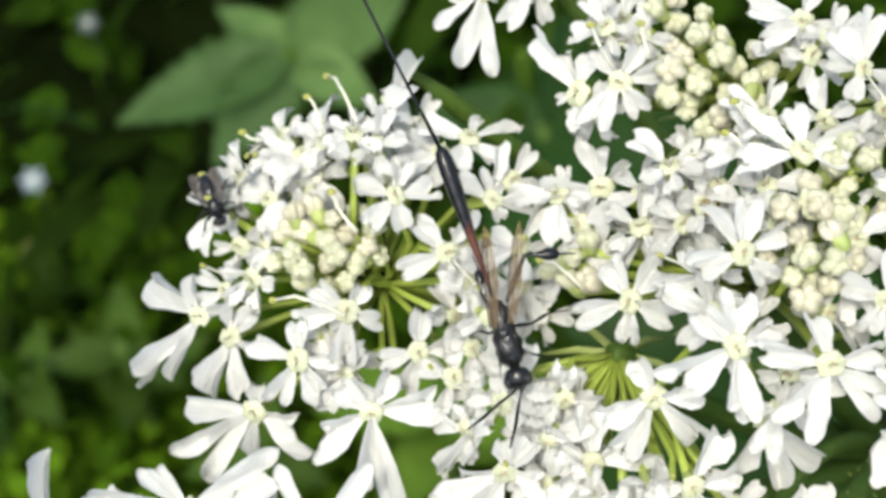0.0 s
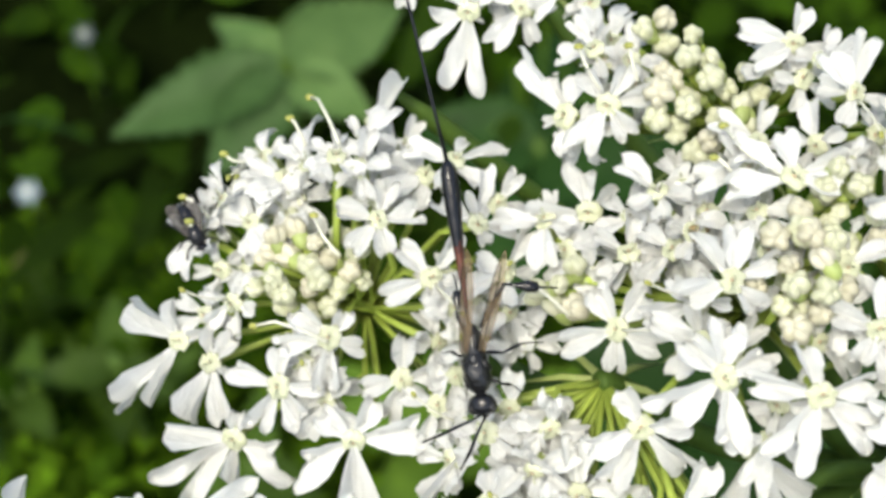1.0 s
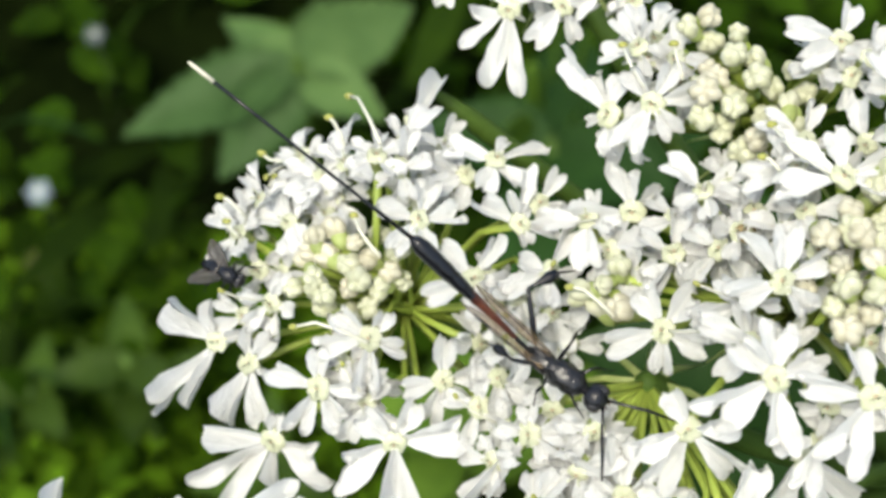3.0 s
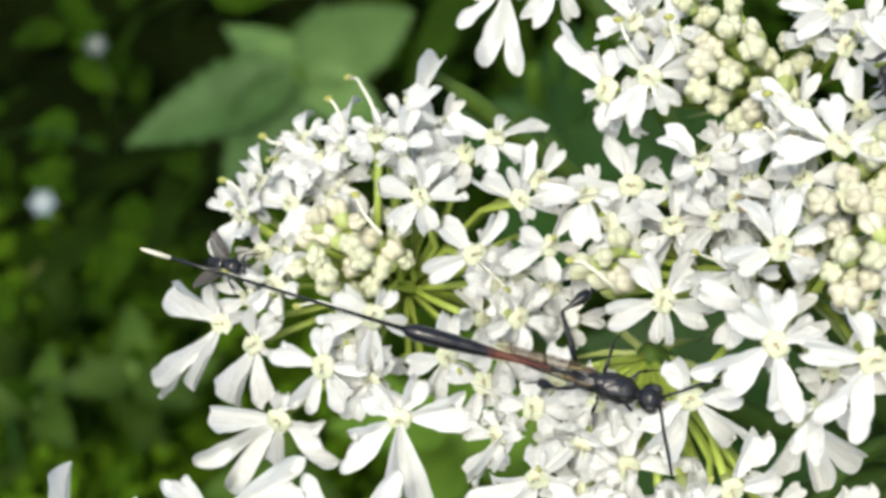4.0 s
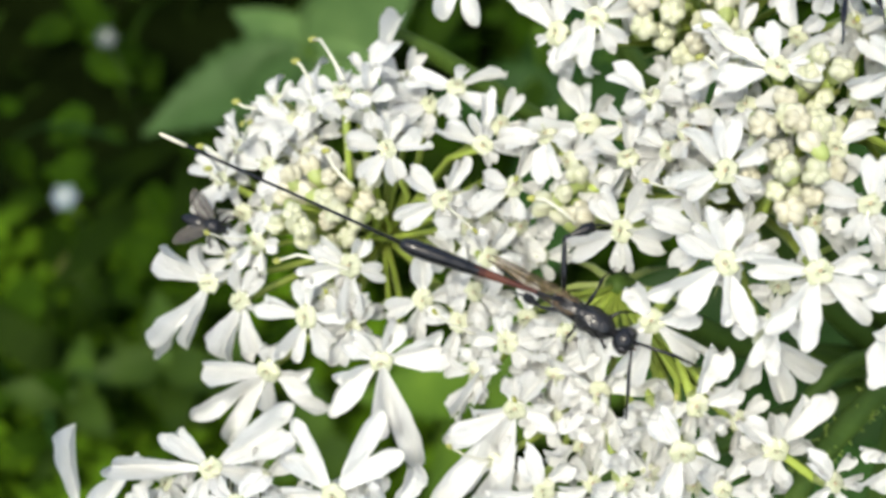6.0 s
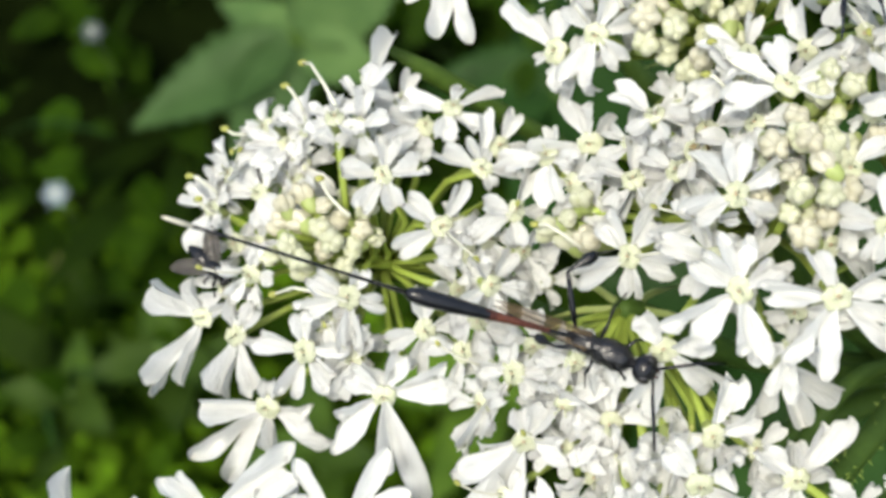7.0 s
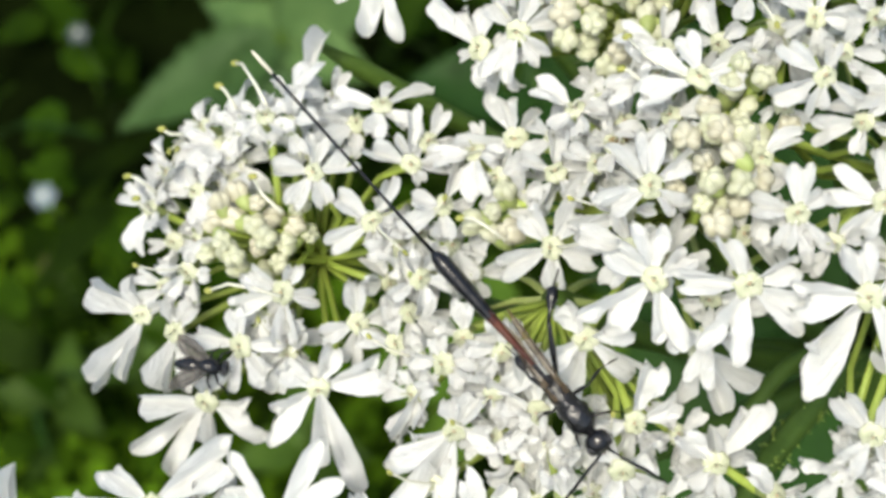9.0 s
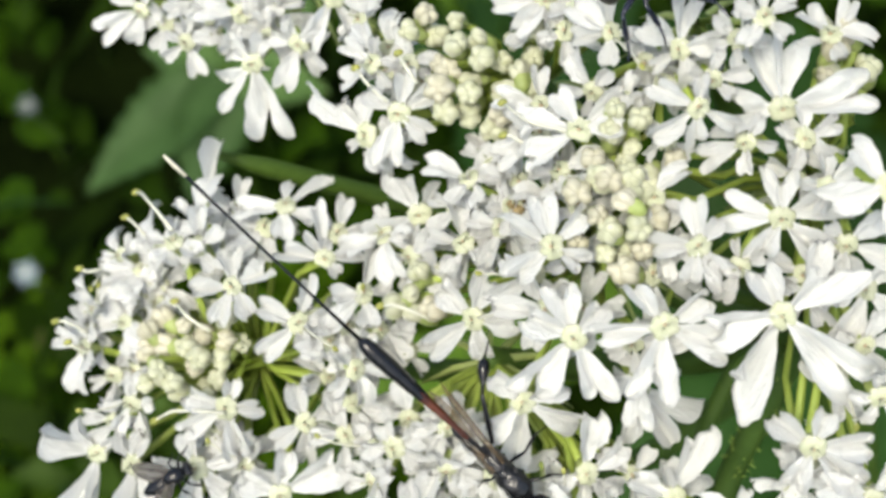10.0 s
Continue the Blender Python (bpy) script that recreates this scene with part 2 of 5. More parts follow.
def leafy_plant(name, root, top, leaves, mat, label, category="plant", stem=None, sunlit=None):
    """An upright herb: a stem and leaves, each from the stem towards its tip. leaves: tip, where on the stem, width, twist."""
    root, top = Vector(root), Vector(top)
    thing = new(name)
    thing.location = root
    tagged(thing, label, category)
    mid = (root + top) / 2 + Vector((0.006, -0.004, 0))
    path = [Vector((0, 0, 0)), mid - root, top - root]
    part("stem", tube("stem", path, [0.0030, 0.0028, 0.0022], stem or RAY, 8), thing)
    for n, (tip, share, width, twist) in enumerate(leaves):
        at = path[1].lerp(path[2], share) if share >= 0 else path[0].lerp(path[1], 1 + share)
        tip = Vector(tip) - root
        # leaves after the first two take the copy brightened as if sunlit
        me = leaf_mesh("leaf", (tip - at).length, width, sunlit if sunlit and n > 1 else mat, droop=0.12, seed=n + len(name))
        part("leaf", me, thing, aim(at, tip, (0, -0.35, 1), twist))
    return thing


build_ground()
# hollow: thinned leaves bare the near-black soil, standing in for deep shade
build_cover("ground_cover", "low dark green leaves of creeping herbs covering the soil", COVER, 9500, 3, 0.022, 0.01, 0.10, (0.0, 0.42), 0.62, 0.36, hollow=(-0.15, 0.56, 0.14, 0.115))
build_cover("creeping_herb", "small mid-green leaves of a creeping herb over the soil", HERB, 6500, 31, 0.010, 0.01, 0.075, (-0.14, 0.33), 0.13, 0.42)
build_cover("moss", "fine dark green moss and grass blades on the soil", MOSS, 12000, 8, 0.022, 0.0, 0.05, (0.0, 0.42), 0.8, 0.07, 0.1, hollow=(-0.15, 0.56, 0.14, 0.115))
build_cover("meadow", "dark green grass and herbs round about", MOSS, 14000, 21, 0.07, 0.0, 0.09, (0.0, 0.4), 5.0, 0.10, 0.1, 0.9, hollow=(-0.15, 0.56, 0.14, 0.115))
leafy_plant(
    "nettle_plant", (-0.063, 0.49, 0.0), (-0.058, 0.478, 0.120),
    [((-0.131, 0.452, 0.106), 0.95, 0.031, 0), ((-0.088, 0.434, 0.098), 0.92, 0.030, -12), ((-0.094, 0.517, 0.112), 0.95, 0.020, 10), ((-0.008, 0.526, 0.112), 0.95, 0.034, 8), ((-0.020, 0.462, 0.106), 0.9, 0.026, -6), ((-0.05, 0.53, 0.112), 0.8, 0.022, 0)],
    PALE_LEAF, "soft green toothed nettle-like herb growing from the undergrowth", stem=LIME_LEAF, sunlit=SUNLIT_LEAF)
leafy_plant(
    "dock_plant", (0.05, 0.43, 0.0), (0.045, 0.43, 0.13),
    [((-0.005, 0.435, 0.135), 0.9, 0.034, 0), ((0.09, 0.40, 0.14), 0.9, 0.042, 0), ((0.06, 0.50, 0.13), 0.8, 0.040, 0), ((0.03, 0.36, 0.11), 0.7, 0.036, 0), ((0.12, 0.46, 0.12), 0.5, 0.044, 0)],
    LEAF, "broad mid-green leaves of a herb behind the flower head")
leafy_plant(
    "goutweed_plant", (0.01, 0.29, 0.0), (0.005, 0.29, 0.16),
    [((-0.035, 0.280, 0.165), 0.9, 0.022, 0), ((0.045, 0.275, 0.16), 0.9, 0.026, 0), ((0.02, 0.335, 0.15), 0.8, 0.026, 0), ((-0.015, 0.25, 0.14), 0.7, 0.020, 0), ((0.08, 0.33, 0.13), 0.5, 0.03, 0), ((-0.03, 0.32, 0.14), 0.6, 0.018, 0)],
    LIME_LEAF, "bright yellow-green leaves of a herb below the flower head")
leafy_plant(
    "burdock_plant", (0.13, 0.32, 0.0), (0.12, 0.32, 0.13),
    [((0.05, 0.33, 0.14), 0.9, 0.05, 0), ((0.18, 0.28, 0.15), 0.9, 0.06, 0), ((0.16, 0.40, 0.14), 0.8, 0.06, 0), ((0.10, 0.25, 0.13), 0.7, 0.05, 0), ((0.12, 0.44, 0.12), 0.4, 0.06, 0)],
    MID_LEAF, "large green leaves of a herb in the undergrowth")
leafy_plant(
    "burdock_plant", (0.09, 0.24, 0.0), (0.09, 0.24, 0.15),
    [((0.02, 0.22, 0.15), 0.9, 0.05, 0), ((0.15, 0.20, 0.17), 0.9, 0.055, 0), ((0.14, 0.28, 0.16), 0.8, 0.055, 0), ((0.06, 0.18, 0.15), 0.7, 0.05, 0), ((0.06, 0.31, 0.13), 0.4, 0.05, 0)],
    MID_LEAF, "large green leaves of a herb below the florets")
leafy_plant(
    "ground_ivy", (-0.115, 0.345, 0.0), (-0.115, 0.345, 0.10),
    [((-0.145, 0.335, 0.10), 0.9, 0.015, 0), ((-0.09, 0.325, 0.105), 0.9, 0.016, 0), ((-0.12, 0.375, 0.10), 0.8, 0.016, 0), ((-0.11, 0.315, 0.09), 0.6, 0.015, 0), ((-0.085, 0.36, 0.085), 0.4, 0.015, 0), ((-0.14, 0.365, 0.08), 0.2, 0.016, 0)],
    LOW_LEAF, "low green herb with small rounded leaves in the undergrowth")
leafy_plant(
    "ground_ivy", (-0.155, 0.335, 0.0), (-0.152, 0.335, 0.09),
    [((-0.18, 0.34, 0.09), 0.9, 0.015, 0), ((-0.135, 0.315, 0.092), 0.9, 0.015, 0), ((-0.15, 0.365, 0.088), 0.8, 0.014, 0), ((-0.165, 0.305, 0.08), 0.5, 0.015, 0)],
    LOW_LEAF, "low green herb with small rounded leaves in the undergrowth")
leafy_plant(
    "ground_ivy", (-0.06, 0.30, 0.0), (-0.06, 0.30, 0.10),
    [((-0.085, 0.29, 0.10), 0.9, 0.016, 0), ((-0.035, 0.285, 0.105), 0.9, 0.017, 0), ((-0.06, 0.335, 0.10), 0.8, 0.016, 0), ((-0.055, 0.27, 0.09), 0.5, 0.016, 0)],
    LOW_LEAF, "low green herb with small rounded leaves in the undergrowth")



def grass_tuft(root, blades, mat, label):
    """Long narrow grass blades that bend over from one root. blades: tip and width."""
    thing = new("grass_tuft")
    thing.location = root
    tagged(thing, label, "grass")
    for n, (tip, width) in enumerate(blades):
        end = Vector(tip) - Vector(root)
        knee = Vector((end.x * 0.35, end.y * 0.35, end.z * 1.12))
        pts = [knee * k * (1 - k) * 2 + end * k * k for k in (0, 0.15, 0.3, 0.45, 0.6, 0.75, 0.9, 1.0)]
        wide = [width * w for w in (0.35, 0.42, 0.48, 0.5, 0.45, 0.36, 0.2, 0.03)]
        part("blade", tube("blade", pts, wide, mat, 8, 0.12), thing)


grass_tuft((-0.225, 0.50, 0.0), [((-0.135, 0.452, 0.095), 0.004), ((-0.19, 0.44, 0.10), 0.003), ((-0.25, 0.42, 0.09), 0.004), ((-0.20, 0.56, 0.11), 0.0035)], MID_LEAF, "tuft of thin bent grass blades in the undergrowth")
grass_tuft((0.045, 0.45, 0.0), [((0.024, 0.412, 0.150), 0.014), ((0.034, 0.448, 0.15), 0.012), ((0.064, 0.425, 0.155), 0.006), ((0.078, 0.50, 0.17), 0.006), ((0.05, 0.49, 0.15), 0.004), ((0.11, 0.47, 0.16), 0.005)], LIME_LEAF, "tuft of bright green grass blades behind the flower head")
grass_tuft((-0.17, 0.36, 0.0), [((-0.135, 0.33, 0.10), 0.003), ((-0.19, 0.33, 0.11), 0.004), ((-0.12, 0.36, 0.09), 0.003), ((-0.15, 0.30, 0.10), 0.0035)], MID_LEAF, "tuft of thin bent grass blades in the undergrowth")


def small_flower(at, size, mat, label, tilt):
    """A small ground flower: a stalk, a yellow button and petals."""
    thing = new("small_flower")
    thing.location = (at[0], at[1], 0.0)
    tagged(thing, label, "flower", "small flowers in the undergrowth")
    part("stalk", tube("stalk", [(0, 0, 0), (0.004, 0.002, at[2] * 0.6), (0, 0, at[2])], [0.0005, 0.0004, 0.0004], DARK_STEM, 6), thing)
    part("button", mesh_of("button", *ball_data((0, 0, at[2] + 0.001), (size * 0.25, size * 0.25, size * 0.15)), DISC), thing)
    me = leaf_mesh("petal", size, size * 0.55, mat, teeth=5, droop=-0.1, seed=2)
    for k in range(6):
        part("petal", me, thing, pose(0, 0, at[2], tilt, 0, 0) @ pose(0, 0, 0, 0, -8, 60 * k))


# white petals with the undergrowth's shade put into their colour, the second deeper
SHADED_WHITE = material("shaded_white_petal", (0.24, 0.29, 0.33), 0.7, (0.13, 0.17, 0.20), scale=200)
DEEP_SHADED_WHITE = material("deep_shaded_white_petal", (0.075, 0.09, 0.10), 0.7, (0.04, 0.055, 0.06), scale=200)
DARK_STEM = material("dark_stem", (0.02, 0.045, 0.008), 0.6, scale=200)
DUN = material("faded_ochre_petal", (0.075, 0.062, 0.015), 0.7, (0.045, 0.038, 0.01), scale=200)
small_flower((-0.161, 0.427, 0.094), 0.0062, SHADED_WHITE, "small white flower standing in the dark undergrowth", 25)
small_flower((-0.151, 0.518, 0.092), 0.0056, DEEP_SHADED_WHITE, "small white flower half hidden in the undergrowth", 30)
small_flower((-0.155, 0.390, 0.095), 0.006, DUN, "faded ochre flower withering in the undergrowth", 20)


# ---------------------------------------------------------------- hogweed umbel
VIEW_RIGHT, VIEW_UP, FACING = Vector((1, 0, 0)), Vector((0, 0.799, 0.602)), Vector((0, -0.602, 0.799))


def petal_mesh(name, lobe, apart, arch, cup, seed, fork=1.1, ends=None, join=0.5, calm=1.0):
    """A hogweed petal of unit length along x: a narrow claw that widens to two rounded lobes, each with a channel down it.
    lobe: half the width of a lobe; apart: how far the lobes' tips stand off the middle line, one number or one for each; ends: how far each lobe reaches; join: to where the two are grown together."""
    rng = random.Random(seed)
    rows, cols = 16, 6
    verts, faces, grid = [], [], {}
    lobes = (1.0, rng.uniform(0.84, 1.0)) if rng.random() < 0.5 else (rng.uniform(0.84, 1.0), 1.0)
    lean = rng.uniform(-0.12, 0.12)
    if ends:
        lobes, lean = ends, 0.0
    offs = apart if isinstance(apart, tuple) else (apart, apart)
    for layer in (0, 1):
        for half, side in ((0, 1), (1, -1)):
            apart = offs[half]
            for i in range(rows + 1):
                u = 1 - (1 - i / rows) ** 1.55
                axis = apart * u ** fork
                wide = lobe * (0.25 + 0.75 * math.sin(math.pi / 2 * min(1, u / 0.66)) ** 1.2)
                round_off = 2.1 * lobe
                if u > 1 - round_off:
                    wide *= math.sqrt(max(0, 1 - ((u - 1 + round_off) / round_off) ** 2))
                inner, outer = max(0.0, axis - wide), axis + wide * (1 + 0.16 * noise.noise(Vector((u * 5.5, side * 2 + seed * 1.7, 5))))
                if ends:
                    k = min(1.0, max(0.0, (u - join) / 0.22))
                    inner *= k * k * (3 - 2 * k)
                split = min(1.0, inner / (0.3 * lobe))
                long = 1 + (lobes[half] - 1) * (u if ends else u ** 3)
                for j in range(cols + 1):
                    v = j / cols
                    y = side * (inner + (outer - inner) * v)
                    full = abs(y) / (apart + lobe)
                    rim = cup * lobe * (full ** 2 * (1 - split) * 1.6 + split * (2 * v - 1) ** 2 * 0.8) * min(1, u * 2.5)
                    crease = -0.15 * cup * math.exp(-(y / 0.07) ** 2) * (1 - split) * min(1, u * 3)
                    wave = 0.13 * noise.noise(Vector((u * 2.6 + seed * 7.1, y * 4, seed))) + 0.06 * noise.noise(Vector((u * 4 + seed, y * 13, seed * 3)))
                    wave += 0.05 * noise.noise(Vector((u * 8 + seed * 3, y * 9, seed))) * full
                    curl = -0.35 * max(0.0, u - 0.8) ** 2 * 6 * (1 if seed % 3 else -0.6)
                    wave, curl = wave * calm, curl * calm
                    z = arch * (0.5 * u - 0.9 * u * u) + rim + crease + wave + curl - 0.10 * arch * abs(y) * u
                    grid[layer, half, i, j] = len(verts)
                    verts.append(Vector((u * long, y + lean * u * u, z - layer * 0.022)))
    for layer in (0, 1):
        for half in (0, 1):
            for i in range(rows):
                for j in range(cols):
                    a, b, c, d = grid[layer, half, i, j], grid[layer, half, i + 1, j], grid[layer, half, i + 1, j + 1], grid[layer, half, i, j + 1]
                    faces.append((a, b, c, d) if (half + layer) % 2 == 0 else (d, c, b, a))
    for half in (0, 1):
        line = [(i, cols) for i in range(rows + 1)] + [(rows, j) for j in range(cols - 1, -1, -1)] + [(i, 0) for i in range(rows - 1, -1, -1)]
        for p, q in zip(line, line[1:]):
            a, b, c, d = grid[0, half, *p], grid[0, half, *q], grid[1, half, *q], grid[1, half, *p]
            faces.append((a, d, c, b) if half == 0 else (a, b, c, d))
    return mesh_of(name, verts, faces, PETAL)


SMALL_PETALS = [petal_mesh("petal", w, n, a, c, s) for s, (w, n, a, c) in enumerate(((0.175, 0.15, 0.5, 0.8), (0.155, 0.17, 0.2, 1.1), (0.19, 0.14, 0.8, 0.6), (0.145, 0.17, 0.0, 1.2), (0.18, 0.13, 1.0, 0.9), (0.165, 0.15, -0.3, 0.8), (0.14, 0.12, 0.6, 1.6), (0.17, 0.17, 0.3, 1.0)))]
MIDDLE_PETALS = [petal_mesh("petal", w, n, a, c, s + 20) for s, (w, n, a, c) in enumerate(((0.15, 0.16, 0.5, 0.7), (0.135, 0.18, 0.3, 0.9), (0.16, 0.14, 0.7, 0.7), (0.13, 0.19, 0.1, 0.8), (0.145, 0.13, 0.9, 1.1)))]
LARGE_PETALS = [petal_mesh("petal", w, n, a, c, s + 40, 1.2) for s, (w, n, a, c) in enumerate(((0.12, 0.16, 0.5, 1.1), (0.13, 0.14, 0.3, 1.2), (0.115, 0.19, 0.6, 1.0), (0.135, 0.15, 0.2, 1.2), (0.12, 0.17, 0.8, 1.3), (0.115, 0.24, 0.5, 0.9), (0.115, 0.21, 0.3, 1.0), (0.14, 0.12, 0.6, 1.1)))]

CLUB_PETALS = [petal_mesh("petal", w, n, a, c, s + 60) for s, (w, n, a, c) in enumerate(((0.13, 0.035, 0.6, 0.9), (0.145, 0.03, 0.4, 1.0), (0.12, 0.05, 0.8, 0.8)))]


def disc_mesh(seed, k):
    """The two-lobed pale nectar cushion with two short styles, on a green ovary."""
    rng = random.Random(seed)
    lumps = [scaled(ball_data((0.22 * s * k, 0, 0.02), (0.54 * k, 0.66 * k, 0.24 * k), 8, 16, lambda th, a: 1 + 0.10 * math.sin(5 * a + seed) + 0.05 * math.sin(9 * a + 2 * seed))) for s in (-1, 1)]
    styles = [scaled(tube_data([(0.12 * s, 0, 0.35), (0.22 * s, 0.05, 0.62), (0.34 * s, 0.1, 0.80)], [0.07, 0.05, 0.07], 6)) for s in (-1, 1)]
    ovary = scaled(ball_data((0, 0, -0.75), (0.44, 0.36, 0.85), 8, 10, lambda th, a: 1 + 0.06 * math.cos(5 * a)))
    spot = scaled(ball_data((0.05, 0.08, 0.12 + 0.12 * k), (0.14, 0.12, 0.07), 6, 9))
    shape = joined(*lumps, *styles, ovary, spot)
    n1 = sum(len(s[1]) for s in lumps + styles)
    return mesh_of("flower", *shape, [DISC, OVARY, SPOT], [0] * n1 + [1] * len(ovary[1]) + [2] * len(spot[1]))


DISCS = [disc_mesh(s, 0.80 + 0.08 * (s % 2)) for s in range(4)]
WIDE_DISCS = [disc_mesh(s, 0.94 + 0.08 * (s % 2)) for s in range(4)]


def stamen_mesh(seed):
    rng = random.Random(seed)
    bend = rng.uniform(0.5, 1.1)
    pts = [(0.35, 0, 0.0), (0.9, 0, 0.7), (1.5 + 0.4 * bend, 0.1, 1.5), (2.1 + 0.9 * bend, 0.2, 1.9 + 0.5 * (1 - bend))]
    stem = scaled(tube_data(pts, [0.08, 0.075, 0.065, 0.055], 6))
    head = scaled(ball_data(pts[-1], (0.24, 0.15, 0.15), 6, 8))
    return mesh_of("stamen", *joined(stem, head), [FILAMENT, ANTHER], [0] * len(stem[1]) + [1] * len(head[1]))


STAMENS = [stamen_mesh(s) for s in range(4)]


def bud_mesh(seed):
    """A closed bud: swollen folded petals meeting at a dimple, on its small ovary."""
    rng = random.Random(seed)
    lobes = []
    for n in range(5):
        a = 2 * math.pi * n / 5 + rng.uniform(-0.3, 0.3)
        r, h = rng.uniform(0.13, 0.24), rng.uniform(0.02, 0.26)
        v, f = ball_data((r, 0, h), (rng.uniform(0.34, 0.44), rng.uniform(0.29, 0.36), rng.uniform(0.44, 0.58)), 8, 11)
        turn = Matrix.Rotation(a, 3, "Z") @ Matrix.Rotation(rng.uniform(0.0, 0.5), 3, "Y")
        lobes.append(([turn @ p for p in v], f))
    lobes.append(ball_data((0, 0, 0.08), (0.30, 0.30, 0.34), 6, 9))
    top = joined(*lobes)
    base = ball_data((0, 0, -0.45), (0.44, 0.40, 0.68), 7, 11)
    shape = scaled(joined(top, base))
    return mesh_of("bud", *shape, [BUDTIP if seed % 3 == 0 else BUD, OVARY], [0] * len(top[1]) + [1] * len(base[1]))


BUDS = [bud_mesh(s) for s in range(9)]

hogweed = new("hogweed")
hogweed.location = (CENTRE.x + 0.052, CENTRE.y + 0.030, 0.0)
tagged(hogweed, "white hogweed flower head with open florets and cream buds", "flower")
TO_PLANT = Matrix.Translation(-hogweed.location)


def place(x, y, z):
    """A point of the flower head, from millimetres off its centre."""
    return CENTRE + Vector((x, y, z)) * MM


def lobed_petal(rng, ob, keep, face, side, petal, n):
    """A petal by the way and length in millimetres of each of its two lobes, as one sees them along FACING."""
    tips = []
    for way, size in (petal[:2], petal[2:]):
        a = radians(way)
        x = VIEW_RIGHT * math.cos(a) + VIEW_UP * math.sin(a)
        x = x - FACING * (x.dot(face) / FACING.dot(face))
        x *= size * min(1.3, x.length) / x.length
        tips.append(Vector((x.dot(side), x.dot(face.cross(side)))))
    middle = (tips[0] + tips[1]).normalized()
    across = Vector((-middle.y, middle.x))
    tips.sort(key=lambda p: -p.dot(across))
    reach = max(p.dot(middle) for p in tips)
    off = [abs(p.dot(across)) / reach for p in tips]
    ends = tuple(p.dot(middle) / reach for p in tips)
    wide, mean = (0.33 + 0.06 * reach) / reach, sum(off) / 2
    single, large = (tips[0] - tips[1]).length < 0.12 * reach, reach > 3.2
    if single:
        wide, apart, join = 0.075 if reach > 4.5 else 0.19, (0.0, 0.0), 0.5
    elif large:
        wide, apart, join = min(wide, max(0.07, 0.85 * mean)), tuple(max(0.03, o) for o in off), rng.uniform(0.25, 0.4)
    else:
        wide, apart, join = min(wide, max(0.13, 1.05 * mean)), tuple(max(0.04, 0.85 * o) for o in off), rng.uniform(0.5, 0.65)
    me = petal_mesh("petal", wide, apart, rng.uniform(0.1, 0.5), rng.uniform(1.0, 1.7), rng.randrange(1, 900), 0.95, ends, join, 0.35 if single else 0.8)
    angle = math.degrees(math.atan2(middle.y, middle.x))
    q = pose(0, 0, 0, 0, 0, angle) @ pose(0.30 * MM, 0, (0.02 + 0.03 * n) * MM, rng.gauss(0, 6), rng.uniform(-9, 4), 0)
    part("petal", me, ob, keep @ q @ Matrix.Scale((reach * 1.02 - 0.3) * MM, 4))


def flower(rng, at, base, petals, loose=0.16, lean=0.5):
    """A floret that faces away from its umbellet's base. petals: the way each points, in degrees from the right, and its length in millimetres, and its kind: ordinary or club."""
    at = place(*at)
    grow = (at - base).normalized()
    face = (grow * lean + FACING * (1 - lean) + Vector((rng.gauss(0, loose), rng.gauss(0, loose), rng.gauss(0, loose)))).normalized()
    side = (VIEW_RIGHT - face * VIEW_RIGHT.dot(face)).normalized()
    m = TO_PLANT @ (Matrix.Translation(at) @ Matrix((side, face.cross(side), face)).transposed().to_4x4())
    turn = pose(0, 0, 0, 0, 0, rng.uniform(0, 180))
    discs = WIDE_DISCS if sum(max(p[1::2]) if len(p) == 4 else p[1] for p in petals) > 12.5 else DISCS
    ob = part("flower", discs[rng.randrange(4)], hogweed, m @ turn)
    keep = turn.inverted()
    for n, petal in enumerate(petals):
        if len(petal) == 4:
            lobed_petal(rng, ob, keep, face, side, petal, n)
            continue
        way, size, kind = petal
        a = radians(way)
        x = VIEW_RIGHT * math.cos(a) + VIEW_UP * math.sin(a)
        x = x - FACING * (x.dot(face) / FACING.dot(face))
        size *= min(1.35, x.length)
        angle = math.degrees(math.atan2(x.dot(face.cross(side)), x.dot(side)))
        pool = CLUB_PETALS if kind == "c" else LARGE_PETALS if size > 3.3 else MIDDLE_PETALS if size > 2.6 else SMALL_PETALS
        tilt = rng.uniform(-12, 8) if size > 3.3 else rng.gauss(-13, 11)
        q = pose(0, 0, 0, 0, 0, angle) @ pose(0.30 * MM, 0, 0.02 * MM, rng.gauss(0, 11), tilt, 0)
        s = (size * 1.05 - 0.3) * MM
        part("petal", pool[rng.randrange(len(pool))], ob, keep @ q @ Matrix.Diagonal((s, s * (rng.uniform(0.88, 1.04) if size > 3.3 else rng.uniform(1.0, 1.25)), s, 1)))
    for k in range(rng.choice((0, 0, 0, 0, 0, 0, 0, 1))):
        part("stamen", STAMENS[rng.randrange(4)], ob, keep @ pose(0, 0, 0.1 * MM, 0, rng.uniform(-25, 10), rng.uniform(0, 360)))
    foot = ob.matrix_basis.inverted() @ (TO_PLANT @ base)
    head = Vector((0, 0, -1.4 * MM))
    sag = Vector((rng.gauss(0, 0.9), rng.gauss(0, 0.9), 0)) * MM
    pts = [head, head.lerp(foot, 0.3) + Vector((0, 0, -0.8 * MM)) + sag, head.lerp(foot, 0.7) + sag * 0.5, foot]
    part("pedicel", tube("pedicel", pts, [0.27 * MM, 0.21 * MM, 0.20 * MM, 0.22 * MM], STALK, 6), ob)
    return ob


